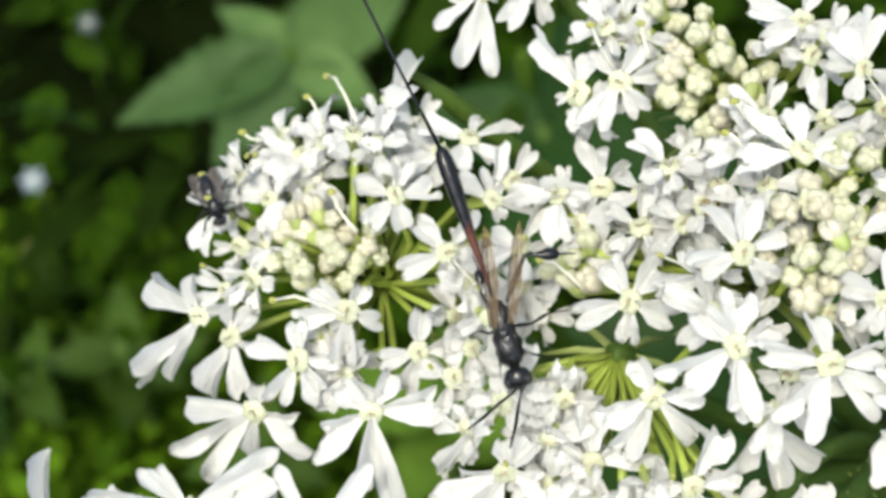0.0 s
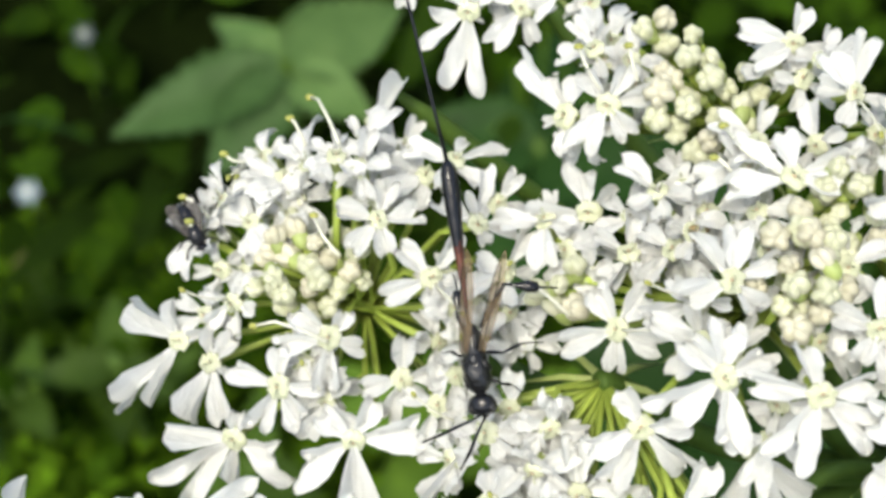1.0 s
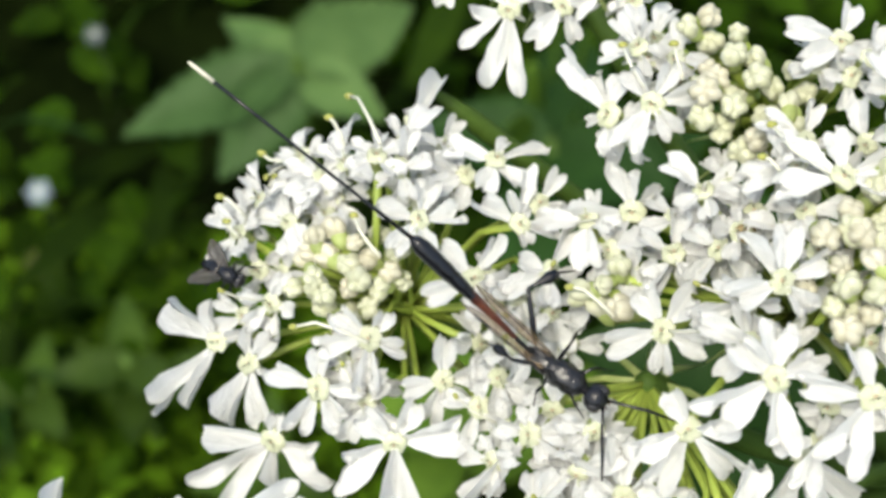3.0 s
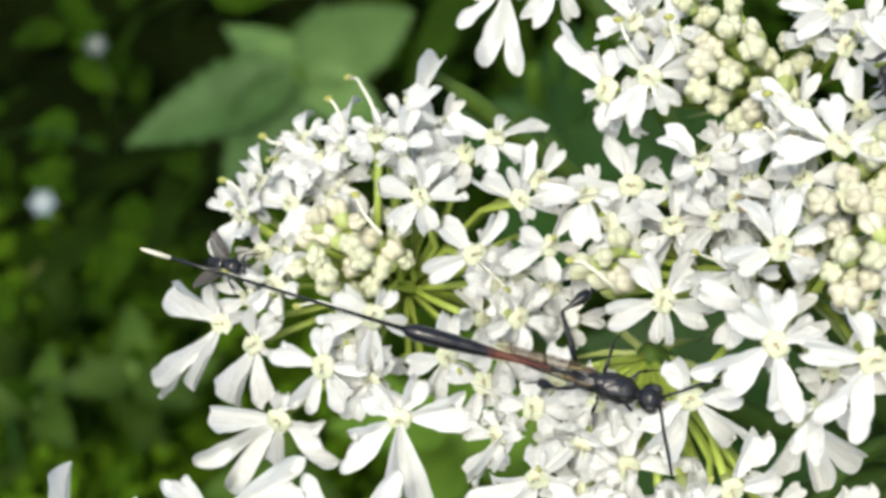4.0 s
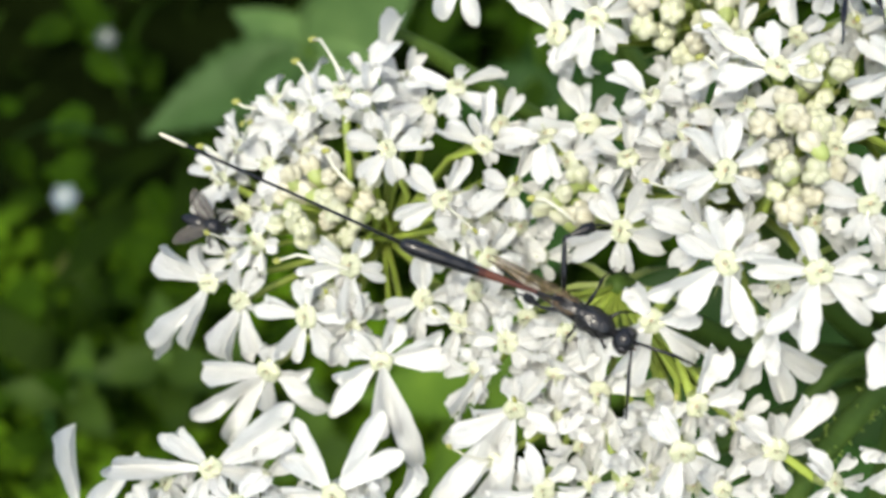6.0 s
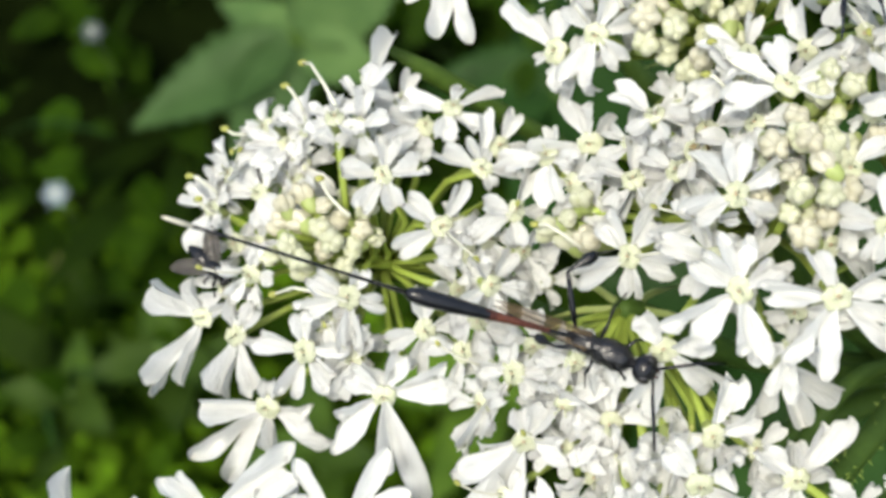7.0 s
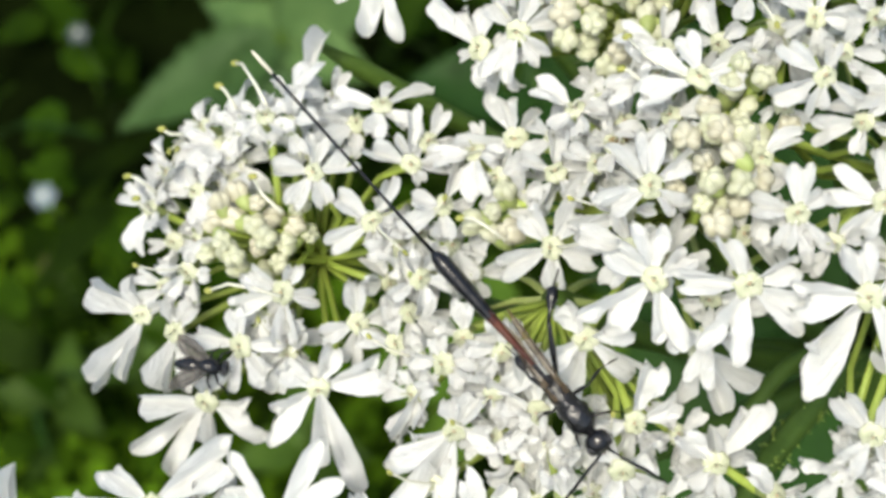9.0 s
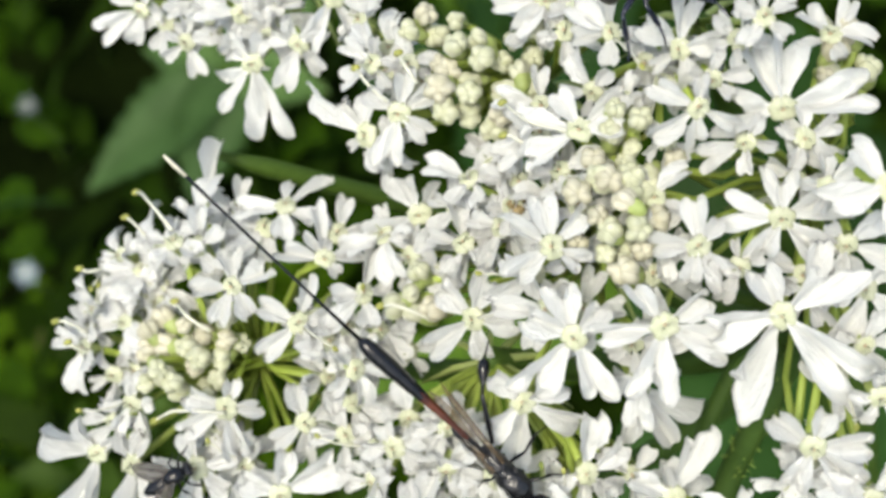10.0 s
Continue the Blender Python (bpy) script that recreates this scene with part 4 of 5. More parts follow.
def build_umbel():
    rng = random.Random(12)
    for key, rows, shown, lobed in (("A", FL_A, SHOWN_A, LOBED_A), ("B", FL_B, SHOWN_B, LOBED_B), ("C", FL_C, SHOWN_C, LOBED_C), ("D", FL_D, SHOWN_D, LOBED_D), ("E", FL_E, SHOWN_E, LOBED_E), ("F", FL_F, SHOWN_F, LOBED_F), ("G", FL_G, SHOWN_G, LOBED_G), ("H", FL_H, SHOWN_H, LOBED_H)):
        base = place(*BASES[key])
        for row in lobed:
            flower(rng, row[:3], base, [row[n:n + 4] for n in range(3, 23, 4)], 0.04, lean=0.25)
        for row in shown:
            flower(rng, row[:3], base, list(zip(row[4::2], row[5::2], row[3])), 0.05)
        for x, y, z, turn, small, middle, large in rows:
            sizes = (large, middle, small, small, middle)
            flower(rng, (x, y, z), base, [(turn + 72 * k + rng.uniform(-12, 12), s * rng.uniform(0.92, 1.08), "o") for k, s in enumerate(sizes)])
        # smaller florets that open between and below these
        spots = [Vector(r[:3]) for r in (*shown, *lobed, *rows)]
        pairs = [(p, q) for p in spots for q in spots if p is not q and 2.8 < (p - q).length < 5.5]
        for _ in range(len(spots) // (3 if key in "ACD" else 5) if pairs else 0):
            p, q = pairs[rng.randrange(len(pairs))]
            at = p.lerp(q, rng.uniform(0.35, 0.65)) - (p - Vector(BASES[key])).normalized() * rng.uniform(1.2, 2.2)
            turn, size = rng.uniform(0, 360), rng.uniform(1.7, 2.3)
            flower(rng, at, base, [(turn + 72 * k + rng.uniform(-12, 12), size * rng.uniform(0.85, 1.2), "o") for k in range(5)], 0.25)
        # the ray that carries this umbellet
        a, b = TO_PLANT @ HUB, TO_PLANT @ base
        bow = Vector((0, 0, -3 * MM))
        pts = [a, a.lerp(b, 0.33) + bow, a.lerp(b, 0.7) + bow, b, b + (b - a).normalized() * 0.6 * MM]
        ray = part("ray", tube("ray", pts, [1.15 * MM, 0.95 * MM, 0.8 * MM, 0.85 * MM, 0.5 * MM], RAY, 10), hogweed)
        for n in range(9):
            ang = 2 * math.pi * n / 9
            out = Vector((math.cos(ang), math.sin(ang), -0.4)) * 5 * MM
            part("bract", tube("bract", [b, b + out * 0.5, b + out + Vector((0, 0, -1 * MM))], [0.3 * MM, 0.25 * MM, 0.05 * MM], OVARY, 5, 0.4), hogweed)
    for key, x, y, z, wide, high, count in BUD_PATCHES:
        base = place(*BASES[key])
        done = []
        for n in range(count):
            for _ in range(40):
                r, a = math.sqrt(rng.random()), rng.uniform(0, 6.283)
                spot = Vector((x, y, z)) + VIEW_RIGHT * (wide * r * math.cos(a)) + VIEW_UP * (high * r * math.sin(a))
                if all((spot - d).length > 1.12 for d in done):
                    break
            done.append(spot)
            at = place(*spot) + FACING * (rng.uniform(-1.6, 0.6) - 0.8 * r * r) * MM
            grow = ((at - base).normalized() * 0.8 + Vector((rng.gauss(0, 0.35), rng.gauss(0, 0.35), rng.gauss(0, 0.35)))).normalized()
            side = grow.orthogonal().normalized()
            m = TO_PLANT @ (Matrix.Translation(at) @ Matrix((side, grow.cross(side), grow)).transposed().to_4x4()) @ pose(0, 0, 0, 0, 0, rng.uniform(0, 360))
            k = rng.uniform(0.9, 1.4)
            ob = part("bud", BUDS[rng.randrange(9)], hogweed, m @ Matrix.Scale(k, 4))
            foot = ob.matrix_basis.inverted() @ (TO_PLANT @ base)
            head = Vector((0, 0, -0.8 * MM))
            part("pedicel", tube("pedicel", [head, head.lerp(foot, 0.3) + Vector((rng.gauss(0, 0.5), rng.gauss(0, 0.5), -0.5)) * MM, head.lerp(foot, 0.65) + Vector((rng.gauss(0, 0.7), rng.gauss(0, 0.7), 0)) * MM, foot], [0.22 * MM, 0.18 * MM, 0.18 * MM, 0.2 * MM], STALK, 6), ob)
    # long stamens that stand out from the florets: foot and anther, in millimetres off the centre
    for row in STANDING:
        a, b = TO_PLANT @ place(*row[:3]), TO_PLANT @ place(*row[3:])
        bow = VIEW_UP * 0.12 * (b - a).length * rng.choice((-1, 1)) + FACING * 0.1 * (b - a).length
        pts = [a, a.lerp(b, 0.35) + bow * 0.7, a.lerp(b, 0.7) + bow, b]
        stem = tube_data(pts, [0.13 * MM, 0.11 * MM, 0.10 * MM, 0.08 * MM], 7)
        head = ball_data(b, (0.31 * MM, 0.21 * MM, 0.21 * MM), 6, 8)
        part("stamen", mesh_of("stamen", *joined(stem, head), [FILAMENT, ANTHER], [0] * len(stem[1]) + [1] * len(head[1])), hogweed)
    # a withered brown floret
    lumps = [ball_data(TO_PLANT @ place(6.1 + dx, 3.6 + dy, 4.5), (0.38 * MM, 0.3 * MM, 0.35 * MM), 7, 9) for dx, dy in ((0, 0), (0.6, 0.2), (0.2, -0.5))]
    part("withered_floret", mesh_of("withered_floret", *joined(*lumps), SPENT), hogweed, None, "withered brown floret")
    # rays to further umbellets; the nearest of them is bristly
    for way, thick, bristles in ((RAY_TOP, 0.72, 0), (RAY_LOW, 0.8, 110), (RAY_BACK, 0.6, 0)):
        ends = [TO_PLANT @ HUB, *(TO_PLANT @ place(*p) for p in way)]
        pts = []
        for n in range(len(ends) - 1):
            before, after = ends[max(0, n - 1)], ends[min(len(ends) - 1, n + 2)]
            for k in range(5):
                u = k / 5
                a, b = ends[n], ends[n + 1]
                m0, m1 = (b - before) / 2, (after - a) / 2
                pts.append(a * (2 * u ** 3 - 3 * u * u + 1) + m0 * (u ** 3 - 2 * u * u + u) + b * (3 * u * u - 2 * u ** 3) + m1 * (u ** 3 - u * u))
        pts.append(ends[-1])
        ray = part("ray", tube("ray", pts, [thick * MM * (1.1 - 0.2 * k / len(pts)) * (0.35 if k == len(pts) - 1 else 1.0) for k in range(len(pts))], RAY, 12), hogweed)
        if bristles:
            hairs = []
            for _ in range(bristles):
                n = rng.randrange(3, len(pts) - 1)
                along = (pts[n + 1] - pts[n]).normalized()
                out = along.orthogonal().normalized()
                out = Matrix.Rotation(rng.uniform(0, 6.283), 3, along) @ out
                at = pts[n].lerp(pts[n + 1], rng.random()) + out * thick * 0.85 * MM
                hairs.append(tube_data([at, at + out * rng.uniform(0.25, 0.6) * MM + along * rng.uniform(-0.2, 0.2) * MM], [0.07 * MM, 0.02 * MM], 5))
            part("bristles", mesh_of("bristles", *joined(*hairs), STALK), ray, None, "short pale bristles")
    foot = Vector((0, 0, 0))
    top = TO_PLANT @ HUB
    part("stem", tube("stem", [foot, foot.lerp(top, 0.3) + Vector((0.012, 0.01, 0)), foot.lerp(top, 0.7) + Vector((0.006, 0.006, 0)), top, top + Vector((0, 0, 1.5 * MM))], [5.5 * MM, 4.5 * MM, 3.4 * MM, 2.4 * MM, 1.4 * MM], RAY, 14), hogweed)


build_umbel()


# ---------------------------------------------------------------- insects
def leg(parent, name, hip, knee, heel, toe, thick, mat, club=1.0):
    """A leg in three pieces, in millimetres of its insect's space; the tibia may be swollen to a club."""
    hip, knee, heel, toe = (Vector(p) * MM for p in (hip, knee, heel, toe))
    t = thick * MM
    femur = part(name, tube("femur", [hip, hip.lerp(knee, 0.4), hip.lerp(knee, 0.85), knee], [t * 0.7, t * 1.15, t * 0.8, t * 0.65], mat, 8), parent)
    part("tibia", tube("tibia", [knee, knee.lerp(heel, 0.25), knee.lerp(heel, 0.65), knee.lerp(heel, 0.92), heel], [t * 0.55, t * 0.65, t * club, t * club * 0.85, t * 0.5], mat, 8), femur)
    bend = heel.lerp(toe, 0.5) + Vector((0, 0, -0.12 * MM))
    part("tarsus", tube("tarsus", [heel, heel.lerp(bend, 0.8), bend, bend.lerp(toe, 0.8), toe], [t * 0.42, t * 0.38, t * 0.36, t * 0.3, t * 0.25], mat, 6), femur)
    return femur


def wing_mesh(name, length, width, mat, veins, fold=0.3, seed=0):
    """A membrane wing along -x from its root, with raised veins, in millimetres."""
    verts, faces = [], []
    rows, cols = 12, 5
    for layer in (0, 1):
        for i in range(rows + 1):
            u = i / rows
            half = width * (0.18 + 0.82 * math.sin(math.pi * min(1, u * 0.86 + 0.1)) ** 0.7) * math.sqrt(max(0.02, 1 - max(0, u - 0.85) ** 2 / 0.0225 * 0.96))
            for j in range(cols + 1):
                v = j / cols
                z = fold * half * abs(v - 0.4) + 0.05 * noise.noise(Vector((u * 5, v * 3, seed))) - 0.02 * layer
                verts.append(Vector((-u * length, (v - 0.35) * half, z)))
    per = (rows + 1) * (cols + 1)
    for i in range(rows):
        for j in range(cols):
            a = i * (cols + 1) + j
            faces += [(a, a + 1, a + cols + 2, a + cols + 1), (a + per, a + per + cols + 1, a + per + cols + 2, a + per + 1)]
    shapes = [(verts, faces)]
    for v in veins:
        pts = []
        for i in range(0, rows, 2):
            a = verts[i * (cols + 1) + int(v * cols)]
            pts.append(a + Vector((0, 0, 0.02)))
        shapes.append(tube_data(pts, [0.032] * len(pts), 5))
    shape = scaled(joined(*shapes))
    return mesh_of(name, *shape, [mat, SMOOTH], [0] * len(faces) + [1] * (len(shape[1]) - len(faces)))


def rough_spindle(profile, sides, seed, amount):
    fine = []
    for a, c in zip(profile, profile[1:]):
        fine += [tuple(p + (q - p) * k / 3 for p, q in zip(a, c)) for k in range(3)]
    v, f = spindle_data(fine + [profile[-1]], sides)
    out = []
    for p in v:
        k = 1 + amount * (noise.noise(p * 2.2 + Vector((seed, 0, 0))) + 0.6 * noise.noise(p * 5.5 + Vector((seed, 3, 0))))
        out.append(Vector((p.x, p.y * k, p.z * k)))
    return out, f


def build_wasp():
    """A slender carrot wasp: the thing's origin is where the abdomen joins the thorax; x points ahead."""
    wasp = new("wasp")
    tagged(wasp, "slender black and rust-red wasp with a long ovipositor on white florets", "wasp")
    thorax = [(-0.5, 0.14, 0.16, -0.42), (-0.35, 0.34, 0.36, -0.44), (0.0, 0.48, 0.52, -0.43), (0.5, 0.58, 0.62, -0.40), (0.95, 0.62, 0.66, -0.38), (1.1, 0.58, 0.63, -0.38), (1.25, 0.66, 0.72, -0.36), (1.8, 0.75, 0.80, -0.32), (2.4, 0.77, 0.82, -0.31), (2.85, 0.68, 0.72, -0.35), (3.1, 0.52, 0.56, -0.41), (3.25, 0.36, 0.38, -0.46), (3.4, 0.26, 0.27, -0.50), (3.65, 0.24, 0.24, -0.48)]
    part("thorax", mesh_of("thorax", *scaled(joined(rough_spindle([(x, w * 0.98, h * 0.88, up) for x, w, h, up in thorax], 32, 2, 0.22), *[ball_data(c, r, 7, 12) for c, r in (((1.35, 0, 0.24), (0.34, 0.30, 0.18)), ((1.7, 0.54, -0.05), (0.26, 0.16, 0.18)), ((1.7, -0.54, -0.05), (0.26, 0.16, 0.18)), ((0.35, 0.22, 0.05), (0.5, 0.16, 0.14)), ((0.35, -0.22, 0.05), (0.5, 0.16, 0.14)))])), CHITIN), wasp)
    face = [(3.70, 0.3, 0.3, -0.5), (3.85, 0.62, 0.55, -0.5), (4.10, 0.82, 0.68, -0.52), (4.45, 0.86, 0.74, -0.55), (4.75, 0.74, 0.68, -0.6), (5.00, 0.42, 0.46, -0.68), (5.10, 0.15, 0.2, -0.72)]
    head = part("head", mesh_of("head", *scaled(rough_spindle(face, 20, 5, 0.06)), SMOOTH), wasp, pose(0.06 * MM, 0, -0.06 * MM) @ Matrix.Scale(0.9, 4))
    for s in (1, -1):
        part("eye", mesh_of("eye", *scaled(ball_data((4.50, 0.56 * s, -0.5), (0.46, 0.36, 0.52), 8, 12)), EYE), head)
    antennae = []
    feelers = {1: [(4.95, 0.18, -0.5), (5.40, 0.5, -0.25), (6.10, 1.0, -0.2), (7.00, 1.7, -0.45), (8.30, 2.5, -1.1)], -1: [(4.95, -0.18, -0.5), (5.20, -0.7, -0.35), (5.50, -1.6, -0.5), (6.00, -2.8, -0.9), (6.50, -4.2, -1.5)]}
    for s in (1, -1):
        root = Vector(feelers[s][0])
        me = tube("antenna", [(Vector(p) - root) * MM for p in feelers[s]], [0.10 * MM, 0.085 * MM, 0.11 * MM, 0.11 * MM, 0.06 * MM], SMOOTH, 7)
        antennae.append(part("antenna", me, head, Matrix.Translation(root * MM)))
        part("mandible", tube("mandible", [Vector((5.00, 0.2 * s, -0.85)) * MM, Vector((5.22, 0.14 * s, -1.0)) * MM], [0.12 * MM, 0.05 * MM], RED, 6), head)
    hinds = []
    # legs: fore, middle and long hind pair with swollen tibiae
    for s, k in ((1, 1.0), (-1, 0.62)):
        leg(wasp, "fore_leg", (2.5, 0.35 * s, -0.8), (3.0, 1.2 * s * k, -1.7 + k), (3.3, 1.5 * s * k, -1.7), (3.9, 1.9 * s * k, -2.4), 0.11, SMOOTH)
        leg(wasp, "middle_leg", (1.2, 0.5 * s, -0.9), (1.3, 1.5 * s * k, -1.6 + k), (1.1, 2.4 * s * k, -1.6), (1.3, 3.5 * s * k, -2.4), 0.11, SMOOTH)
        hind = ((-0.2, 0.5, -0.7), (-1.7, 3.0, 0.3), (-0.6, 4.5, -0.1), (0.0, 5.1, -1.3)) if s > 0 else ((0.2, -0.4, -0.9), (-0.9, -0.8, -1.2), (-2.2, -0.7, -1.8), (-3.0, -0.9, -2.4))
        hinds.append(leg(wasp, "hind_leg", *hind, 0.16 if s > 0 else 0.13, SMOOTH, 2.2))
    wings = []
    for s in (1, -1):
        wings.append(part("wing", wing_mesh("wing", 5.6, 0.74, TAN_WING, (0.0, 0.5), 0.5, s + 3), wasp, pose(0.9 * MM, 0.55 * s * MM, 0.28 * MM, 35 * s, -4, 4 * s), "folded translucent tan wing"))
    # abdomen: thin waist, rust-red middle, black club
    belly = [(0.15, 0.10, 0.12, 0), (-0.4, 0.12, 0.15, 0.02), (-1.5, 0.13, 0.18, 0.05), (-2.6, 0.17, 0.23, 0.05), (-3.6, 0.21, 0.28, 0.04), (-4.6, 0.27, 0.36, 0.02), (-4.7, 0.28, 0.38, 0.02), (-5.6, 0.35, 0.47, 0), (-5.7, 0.37, 0.49, 0), (-6.8, 0.42, 0.54, -0.02), (-6.9, 0.44, 0.56, -0.02), (-8.0, 0.47, 0.58, -0.03), (-8.1, 0.48, 0.58, -0.03), (-9.0, 0.47, 0.54, -0.03), (-9.5, 0.36, 0.42, -0.03), (-9.8, 0.16, 0.2, -0.03)]
    belly = [(x * 0.955, w, h, up) for x, w, h, up in belly]
    v, f = rough_spindle(belly, 16, 6, 0.03)
    tone = []
    for face in f:
        x = sum(v[i].x for i in face) / len(face) + 0.25 * noise.noise(v[face[0]] * 4)
        tone.append(1 if -4.2 < x < -3.1 else 2 if -4.9 < x < -1.6 else 0)
    abdomen = part("abdomen", mesh_of("abdomen", *scaled((v, f)), [SMOOTH, RED, DARK_RED], tone), wasp, None, "black club-shaped abdomen with a rust-red middle")
    line = [(0, 0, 0.0), (-3.4, 0, 0.05), (-7.0, 0, 0.08), (-10.0, 0, 0.05), (-12.8, 0, 0.0)]
    thread = tube_data([Vector(p) * MM for p in line], [0.13 * MM, 0.088 * MM, 0.085 * MM, 0.09 * MM, 0.10 * MM], 8)
    end = tube_data([Vector((x, 0, 0)) * MM for x in (-12.7, -13.4, -13.9, -14.3)], [0.10 * MM, 0.12 * MM, 0.10 * MM, 0.05 * MM], 8)
    ovi = part("ovipositor", mesh_of("ovipositor", *joined(thread, end), [SMOOTH, IVORY], [0] * len(thread[1]) + [1] * len(end[1])), abdomen, pose(-9.2 * MM, 0, 0), "thread-like black ovipositor sheath with an ivory tip")
    return wasp, abdomen, ovi, antennae, wings, hinds[0]


def build_fly(name, label, size, body, wing_mat, spread, category="fly"):
    """A fly: x points ahead, the origin is the middle of its body, sizes in millimetres times size."""
    fly = new(name)
    tagged(fly, label, category)
    k = size
    wings = {}

    def at(shape):
        return scaled(shape, MM * k)
    part("thorax", mesh_of("thorax", *at(rough_spindle([(-0.15, 0.2, 0.2, 0.05), (0.0, 0.36, 0.36, 0.08), (0.3, 0.44, 0.44, 0.1), (0.65, 0.42, 0.40, 0.08), (0.9, 0.28, 0.26, 0.03), (1.0, 0.1, 0.1, 0)], 16, 1, 0.05)), body), fly)
    part("abdomen", mesh_of("abdomen", *at(rough_spindle([(0.0, 0.2, 0.2, 0), (-0.2, 0.36, 0.32, 0), (-0.55, 0.42, 0.36, -0.03), (-0.6, 0.40, 0.34, -0.03), (-0.95, 0.36, 0.3, -0.06), (-1.0, 0.34, 0.28, -0.06), (-1.3, 0.2, 0.18, -0.1), (-1.45, 0.05, 0.05, -0.12)], 16, 4, 0.03)), body), fly)
    head = part("head", mesh_of("head", *at(ball_data((1.18, 0, 0), (0.24, 0.36, 0.32))), body), fly)
    for s in (1, -1):
        part("eye", mesh_of("eye", *at(ball_data((1.2, 0.24 * s, 0.05), (0.2, 0.18, 0.28))), EYE), head)
        part("antenna", tube("antenna", [Vector((1.38, 0.08 * s, 0.05)) * MM * k, Vector((1.6, 0.14 * s, 0.0)) * MM * k], [0.04 * MM * k, 0.015 * MM * k], body, 5), head)
        w = wing_mesh("wing", 2.05 * k, 1.0 * k, wing_mat, (0.0, 0.4, 0.8), 0.12, s + 1)
        wings[s] = part("wing", w, fly, pose(0.35 * MM * k, 0.3 * s * MM * k, 0.42 * MM * k, 18 * s, -12, -spread * s) @ (Matrix.Identity(4) if s < 0 else Matrix.Diagonal((1, -1, 1, 1))), "smoky translucent wing")
        for n, (hx, kx, fx) in enumerate(((0.7, 0.95, 1.3), (0.4, 0.4, 0.5), (0.1, -0.3, -0.8))):
            leg(fly, ("fore_leg", "middle_leg", "hind_leg")[n], (hx * k, 0.25 * s * k, -0.2 * k), (kx * k, 0.75 * s * k, 0.0), (fx * k, 1.0 * s * k, -0.55 * k), (fx * 1.15 * k, 1.3 * s * k, -0.8 * k), 0.07 * k, body)
    return fly, wings


wasp, wasp_abdomen, wasp_ovipositor, wasp_antennae, wasp_wings, wasp_hind_leg = build_wasp()
fly, fly_wings = build_fly("fly", "small dark grey fly with smoky wings on the florets", 1.18, SMOOTH, SMOKY_WING, 13)
black_fly, _ = build_fly("black_fly", "larger blue-black insect feeding among the florets", 2.6, BLUE_BLACK, SMOKY_WING, 14, "insect")


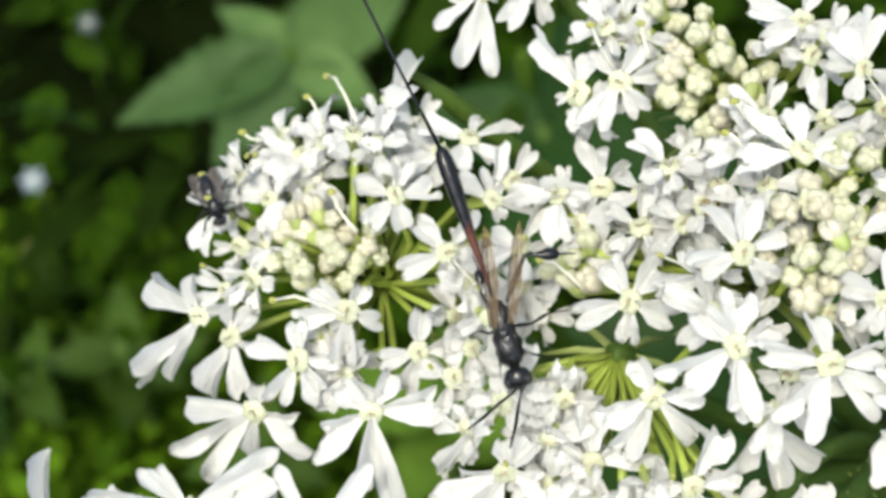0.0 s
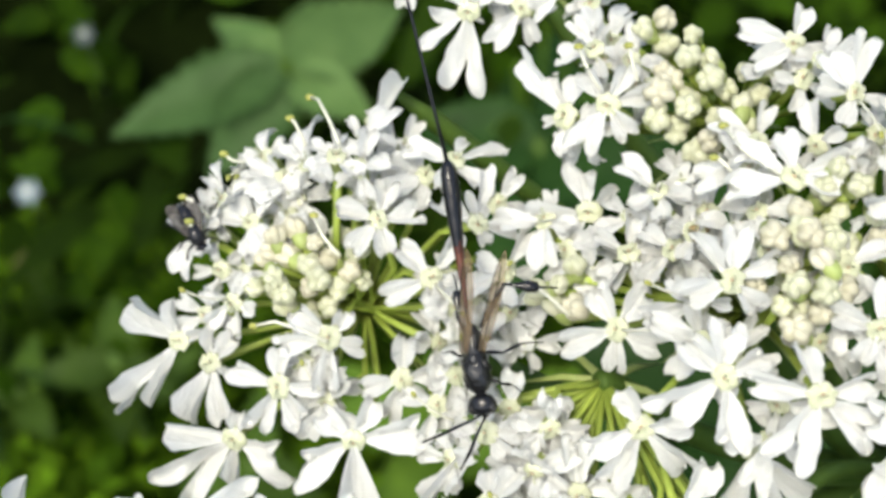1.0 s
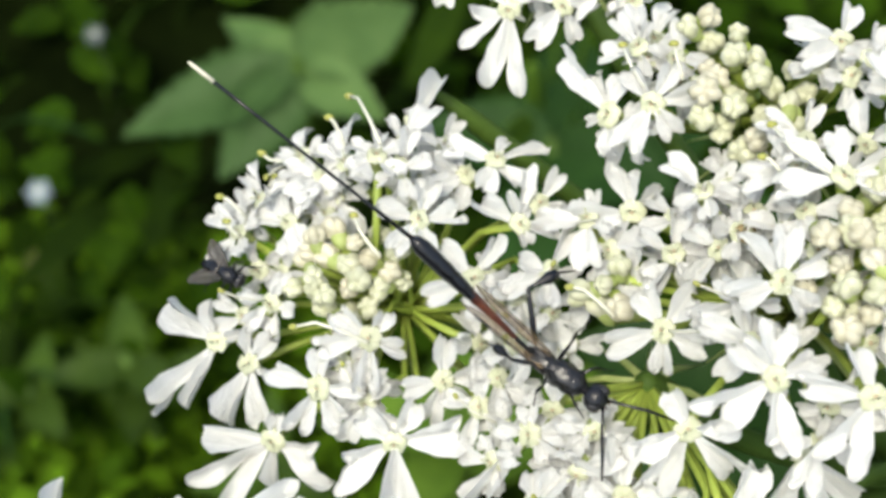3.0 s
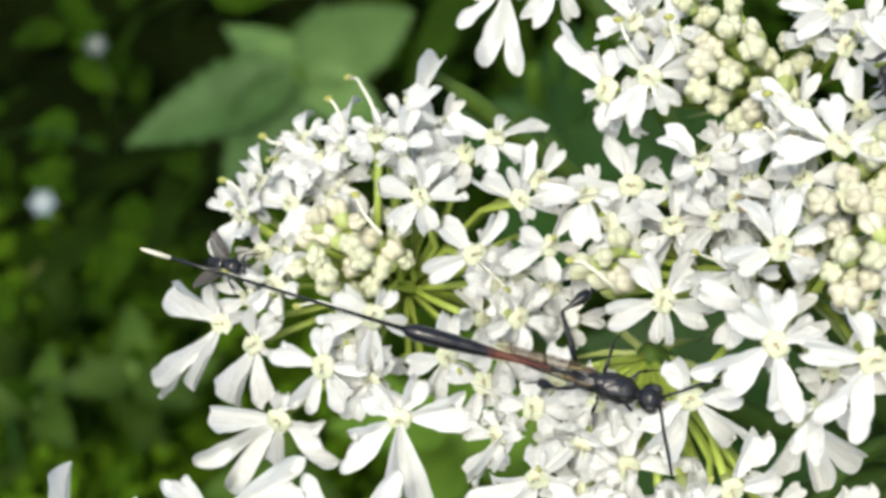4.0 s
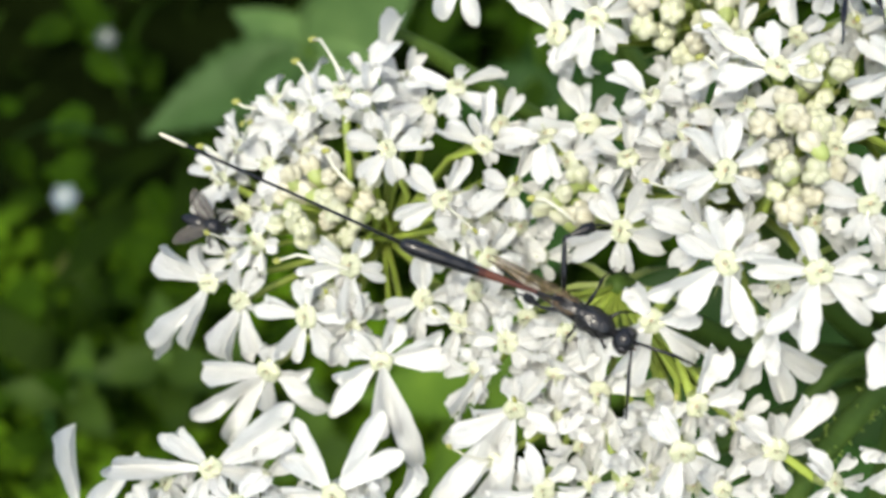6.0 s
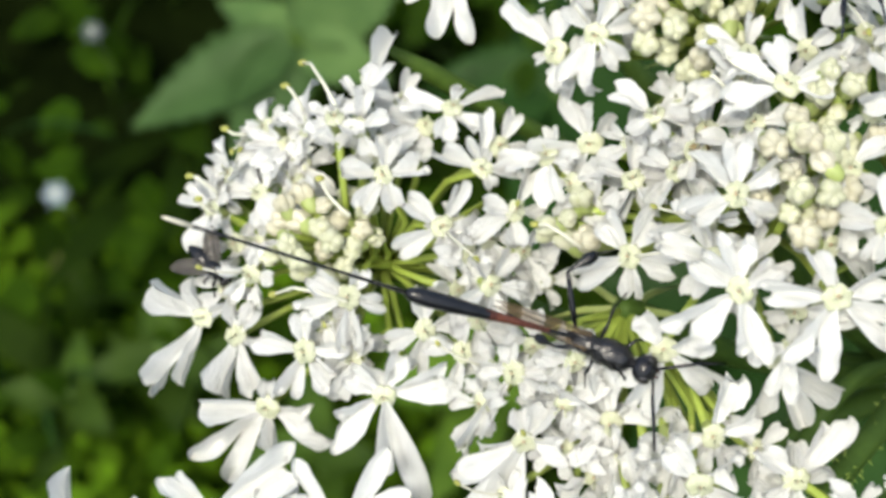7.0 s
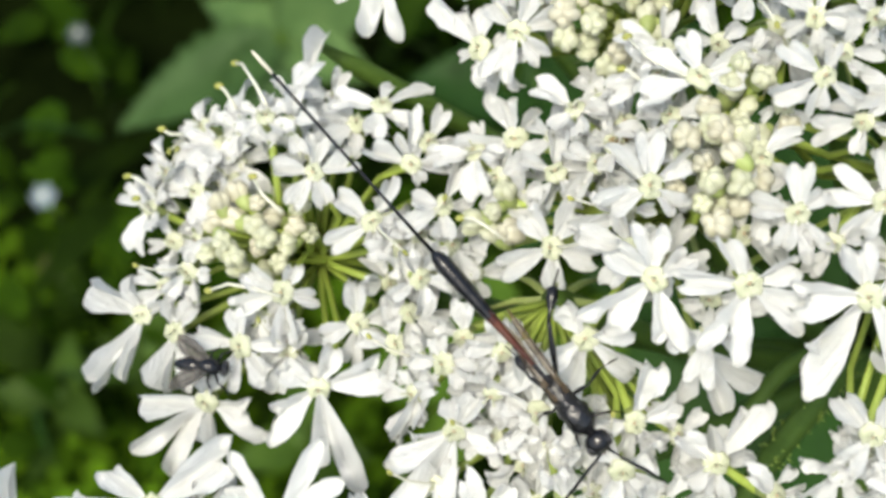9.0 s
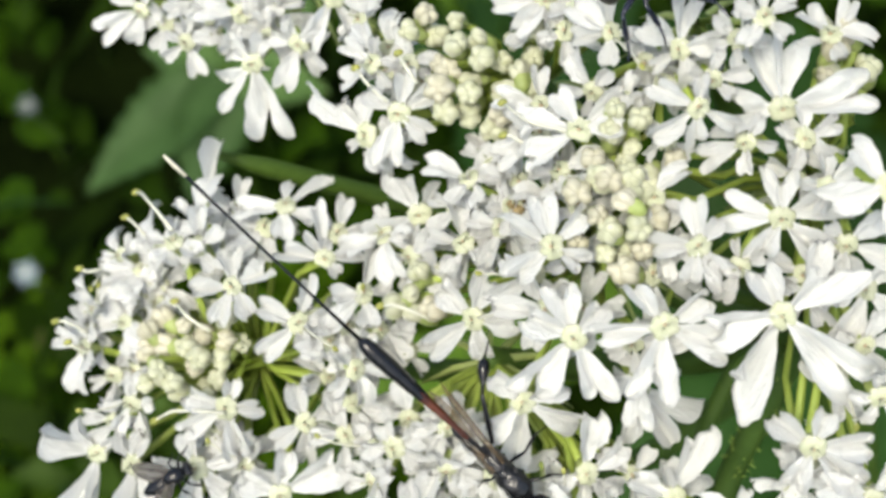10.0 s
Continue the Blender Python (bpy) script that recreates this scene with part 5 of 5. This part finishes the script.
def motions():
    rows = [
        (0, -5.14, -1.11, 0.95, 22.3, 38.6, -68.9),
        (0.5, -5.67, -0.75, 0.89, 19.4, 43.9, -78.7),
        (1, -5.74, -0.84, 0.78, 19.9, 42.8, -76.9),
        (1.5, -5.65, -1.11, 0.63, 19.8, 43.2, -77.4),
        (2, -5.38, -1.03, 0.86, 24.1, 33.3, -55.5),
        (3.3, -4.16, -2.64, 0.41, 26.6, 5.5, -33.8),
        (3.5, -3.07, -3.53, 0.44, 26.6, 5.9, -33.1),
        (4, -2.69, -4.53, -0.06, 26.1, -3.6, -21.8),
        (4.5, -2.47, -4.46, 0.13, 26.1, -5.1, -22.1),
        (5, -2.55, -4.42, 0.11, 26.5, 2.4, -29.4),
        (5.5, -2.1, -4.46, 0.37, 26.6, 11, -37.2),
        (6.8, -1.42, -4.86, 0.51, 26.6, 5.3, -31.9),
        (7, -1.44, -4.92, 0.46, 26.6, 4.5, -31.4),
        (7.5, -0.94, -5.19, 0.58, 26, -5, -20.9),
        (8, -1.28, -4.95, 0.54, 26.5, 0.2, -27.7),
        (8.5, 0.53, -6.4, 0.65, 26.3, 15.3, -43.1),
        (9, 1.05, -8.26, -0.4, 25.7, 27.8, -52.9),
        (9.5, 0.64, -8.06, -0.53, 24.8, 29.5, -57.4),
        (10, 0.55, -7.99, -0.54, 24, 31.6, -60.9),
    ]
    walk(wasp, [(t, pose(CENTRE.x + x * MM, CENTRE.y + y * MM, CENTRE.z + z * MM, rx, ry, rz)) for t, x, y, z, rx, ry, rz in rows])
    swing = [
        (0, 4.2, 0.2),
        (0.5, 1.4, -4.2),
        (1, -0.2, -3.5),
        (1.5, 1, -4.3),
        (2, -9.0, 17.6),
        (3.3, -7.2, 34.7),
        (3.5, 2.9, 13.6),
        (4, 3.3, 16.1),
        (4.5, 10.1, 17.4),
        (5, 8.2, 16.5),
        (5.5, 13.7, 13),
        (6.8, 8.9, 22.8),
        (7, 10.7, 26.5),
        (7.5, 8.2, 17.2),
        (8, 14.3, 15.6),
        (8.5, 9.6, 26.2),
        (9, 2.9, 2.3),
        (9.5, 4.3, 3.7),
        (10, 3.3, 9.7),
    ]
    walk(wasp_abdomen, [(t, pose(0, 0, 0, 0, lift, yaw)) for t, yaw, lift in swing])
    sway = [
        (0, 5.9, 10.7),
        (0.5, 6.4, 11.1),
        (1, 4.2, 10.7),
        (1.5, 6.1, 11.1),
        (2, 10.5, -3.6),
        (3.3, -1.3, -9.3),
        (3.5, -5.2, 10.2),
        (4, -0.7, 9.8),
        (4.5, 1.4, 16.1),
        (5, 2.1, 21),
        (5.5, -3.2, 9.3),
        (6.8, -3.6, 18.9),
        (7, -0.3, 21.3),
        (7.5, 3.1, 27.5),
        (8, -1.4, 23.6),
        (8.5, -2.6, -3.8),
        (9, -0.8, 9.5),
        (9.5, -2.5, 9.1),
        (10, -2.4, 5.4),
    ]
    walk(wasp_ovipositor, [(t, pose(-9.2 * MM, 0, 0, 0, lift, yaw)) for t, yaw, lift in sway])
    for wing, side, turns in ((wasp_wings[0], 1, ((0, -20), (2.0, -22), (3.3, -4), (4.5, 2), (8.0, 4), (8.5, 0), (10, -3))), (wasp_wings[1], -1, ((0, -10), (2.0, -10), (3.3, -5), (4.5, -4), (8.0, -3), (10, -5)))):
        walk(wing, [(t, pose(0.9 * MM, 0.5 * side * MM, 0.28 * MM, (10 if t < 2.5 else 48) * side, -4, turn)) for t, turn in turns])
    hip = Vector((-0.2, 0.5, -0.7)) * MM
    walk(wasp_hind_leg, [(t, pose(*hip, 0, 0, turn) @ Matrix.Translation(-hip)) for t, turn in ((0, 22), (2.0, 20), (3.3, 6), (4.5, -2), (7.5, 0), (8.0, 26), (8.5, 28), (10, 26))])
    knee = Vector((-1.7, 3.0, 0.3)) * MM
    for lower in wasp_hind_leg.children:
        walk(lower, [(t, pose(*knee, 0, 0, turn) @ Matrix.Translation(-knee)) for t, turn in ((0, 0), (8.0, 6), (8.5, 45), (10, 55))])
    for feeler, turns in zip(wasp_antennae, (((0, -62), (1.2, -68), (2.0, -55), (3.3, -8), (4.5, 0), (5.5, -25), (7.0, -5), (7.5, 12), (8.5, -15), (10, -12)), ((0, 6), (1.2, 0), (2.0, 10), (3.3, 12), (4.5, 0), (5.5, 5), (7.0, 3), (8.5, -8), (10, 5)))):
        root = feeler.location.copy()
        walk(feeler, [(t, pose(*root, 0, 0, turn)) for t, turn in turns])
    rows = [
        (0, -22.2, 10.62, -4.76, 10.4, 27.5, -64.2),
        (0.5, -22.71, 10.79, -5.29, 11.2, 27.1, -62.1),
        (1, -22.24, 10.44, -5.1, 12.9, 26, -57.5),
        (1.5, -22.75, 10.48, -5.43, 14.9, 24, -51.8),
        (2, -22.59, 9.55, -4.83, 17.1, 21.3, -44.8),
        (3.3, -22.56, 7.71, -6.23, 26.9, -11.9, -33.7),
        (3.5, -22.6, 7.67, -6.25, 27, -11.7, -34.9),
        (4, -22.55, 7.29, -6.34, 25.9, -15.7, -26.1),
        (4.5, -22.98, 7.11, -6.22, 22.6, 0.2, -9.9),
        (5, -22.6, 7.34, -6.1, 21.7, 4.7, -15.8),
        (5.5, -22.95, 7.46, -6.08, 21.5, 2.8, -12.6),
        (6.8, -22.04, 7.1, -6.48, 14.5, 20.1, -42.1),
        (7, -22.09, 7.12, -6.65, 13.9, 20.5, -44.1),
        (7.5, -21.47, 6.52, -5.95, 12.5, 22.6, -49.7),
        (8, -22.03, 6.37, -5.71, -1.4, 29.3, -89.5),
        (8.5, -21.71, 1.28, -7.05, 11.6, 22.9, -51.3),
        (9, -18.77, -0.77, -6.65, 20.3, 2.9, -13.1),
        (9.5, -18.51, -1.09, -6.49, 22.1, -15.8, 14),
        (10, -17.99, -0.55, -5.48, 22.1, -11, 6.9),
    ]
    walk(fly, [(t, pose(CENTRE.x + x * MM, CENTRE.y + y * MM, CENTRE.z + z * MM, rx, ry, rz)) for t, x, y, z, rx, ry, rz in rows])
    for side, wing in fly_wings.items():
        held = wing.matrix_basis.copy()
        walk(wing, [(t, held.copy() @ pose(0, 0, 0, 0, 0, turn)) for t, turn in ((0, -3), (2.0, 0), (3.3, 18), (4.5, 26), (7.5, 24), (8.0, 8), (8.5, 8), (9.0, 20), (10, 24))])
    rows = [
        (2, 16.66, 3.54, 15.43, -15.8, 30.9, 148.7),
        (4.5, 15.16, 4.54, 14.18, -8.6, 20.7, -170.6),
        (5, 15.58, 4.98, 15.15, -10.6, 29.9, -178.6),
        (5.5, 15.59, 5.37, 15.43, -10.9, 32.3, -179.2),
        (7, 15.32, 6.68, 15.85, -13.5, 34.3, 168.2),
        (8, 16, 6.37, 16.33, -13.5, 36.2, 169.5),
        (9, 17.65, 7.03, 18.13, -14.9, 37.9, 163.1),
        (10, 16.46, 6.31, 16.74, -15, 32.7, 157.6),
    ]
    walk(black_fly, [(t, pose(CENTRE.x + x * MM, CENTRE.y + y * MM, CENTRE.z + z * MM, rx, ry, rz)) for t, x, y, z, rx, ry, rz in rows])


motions()
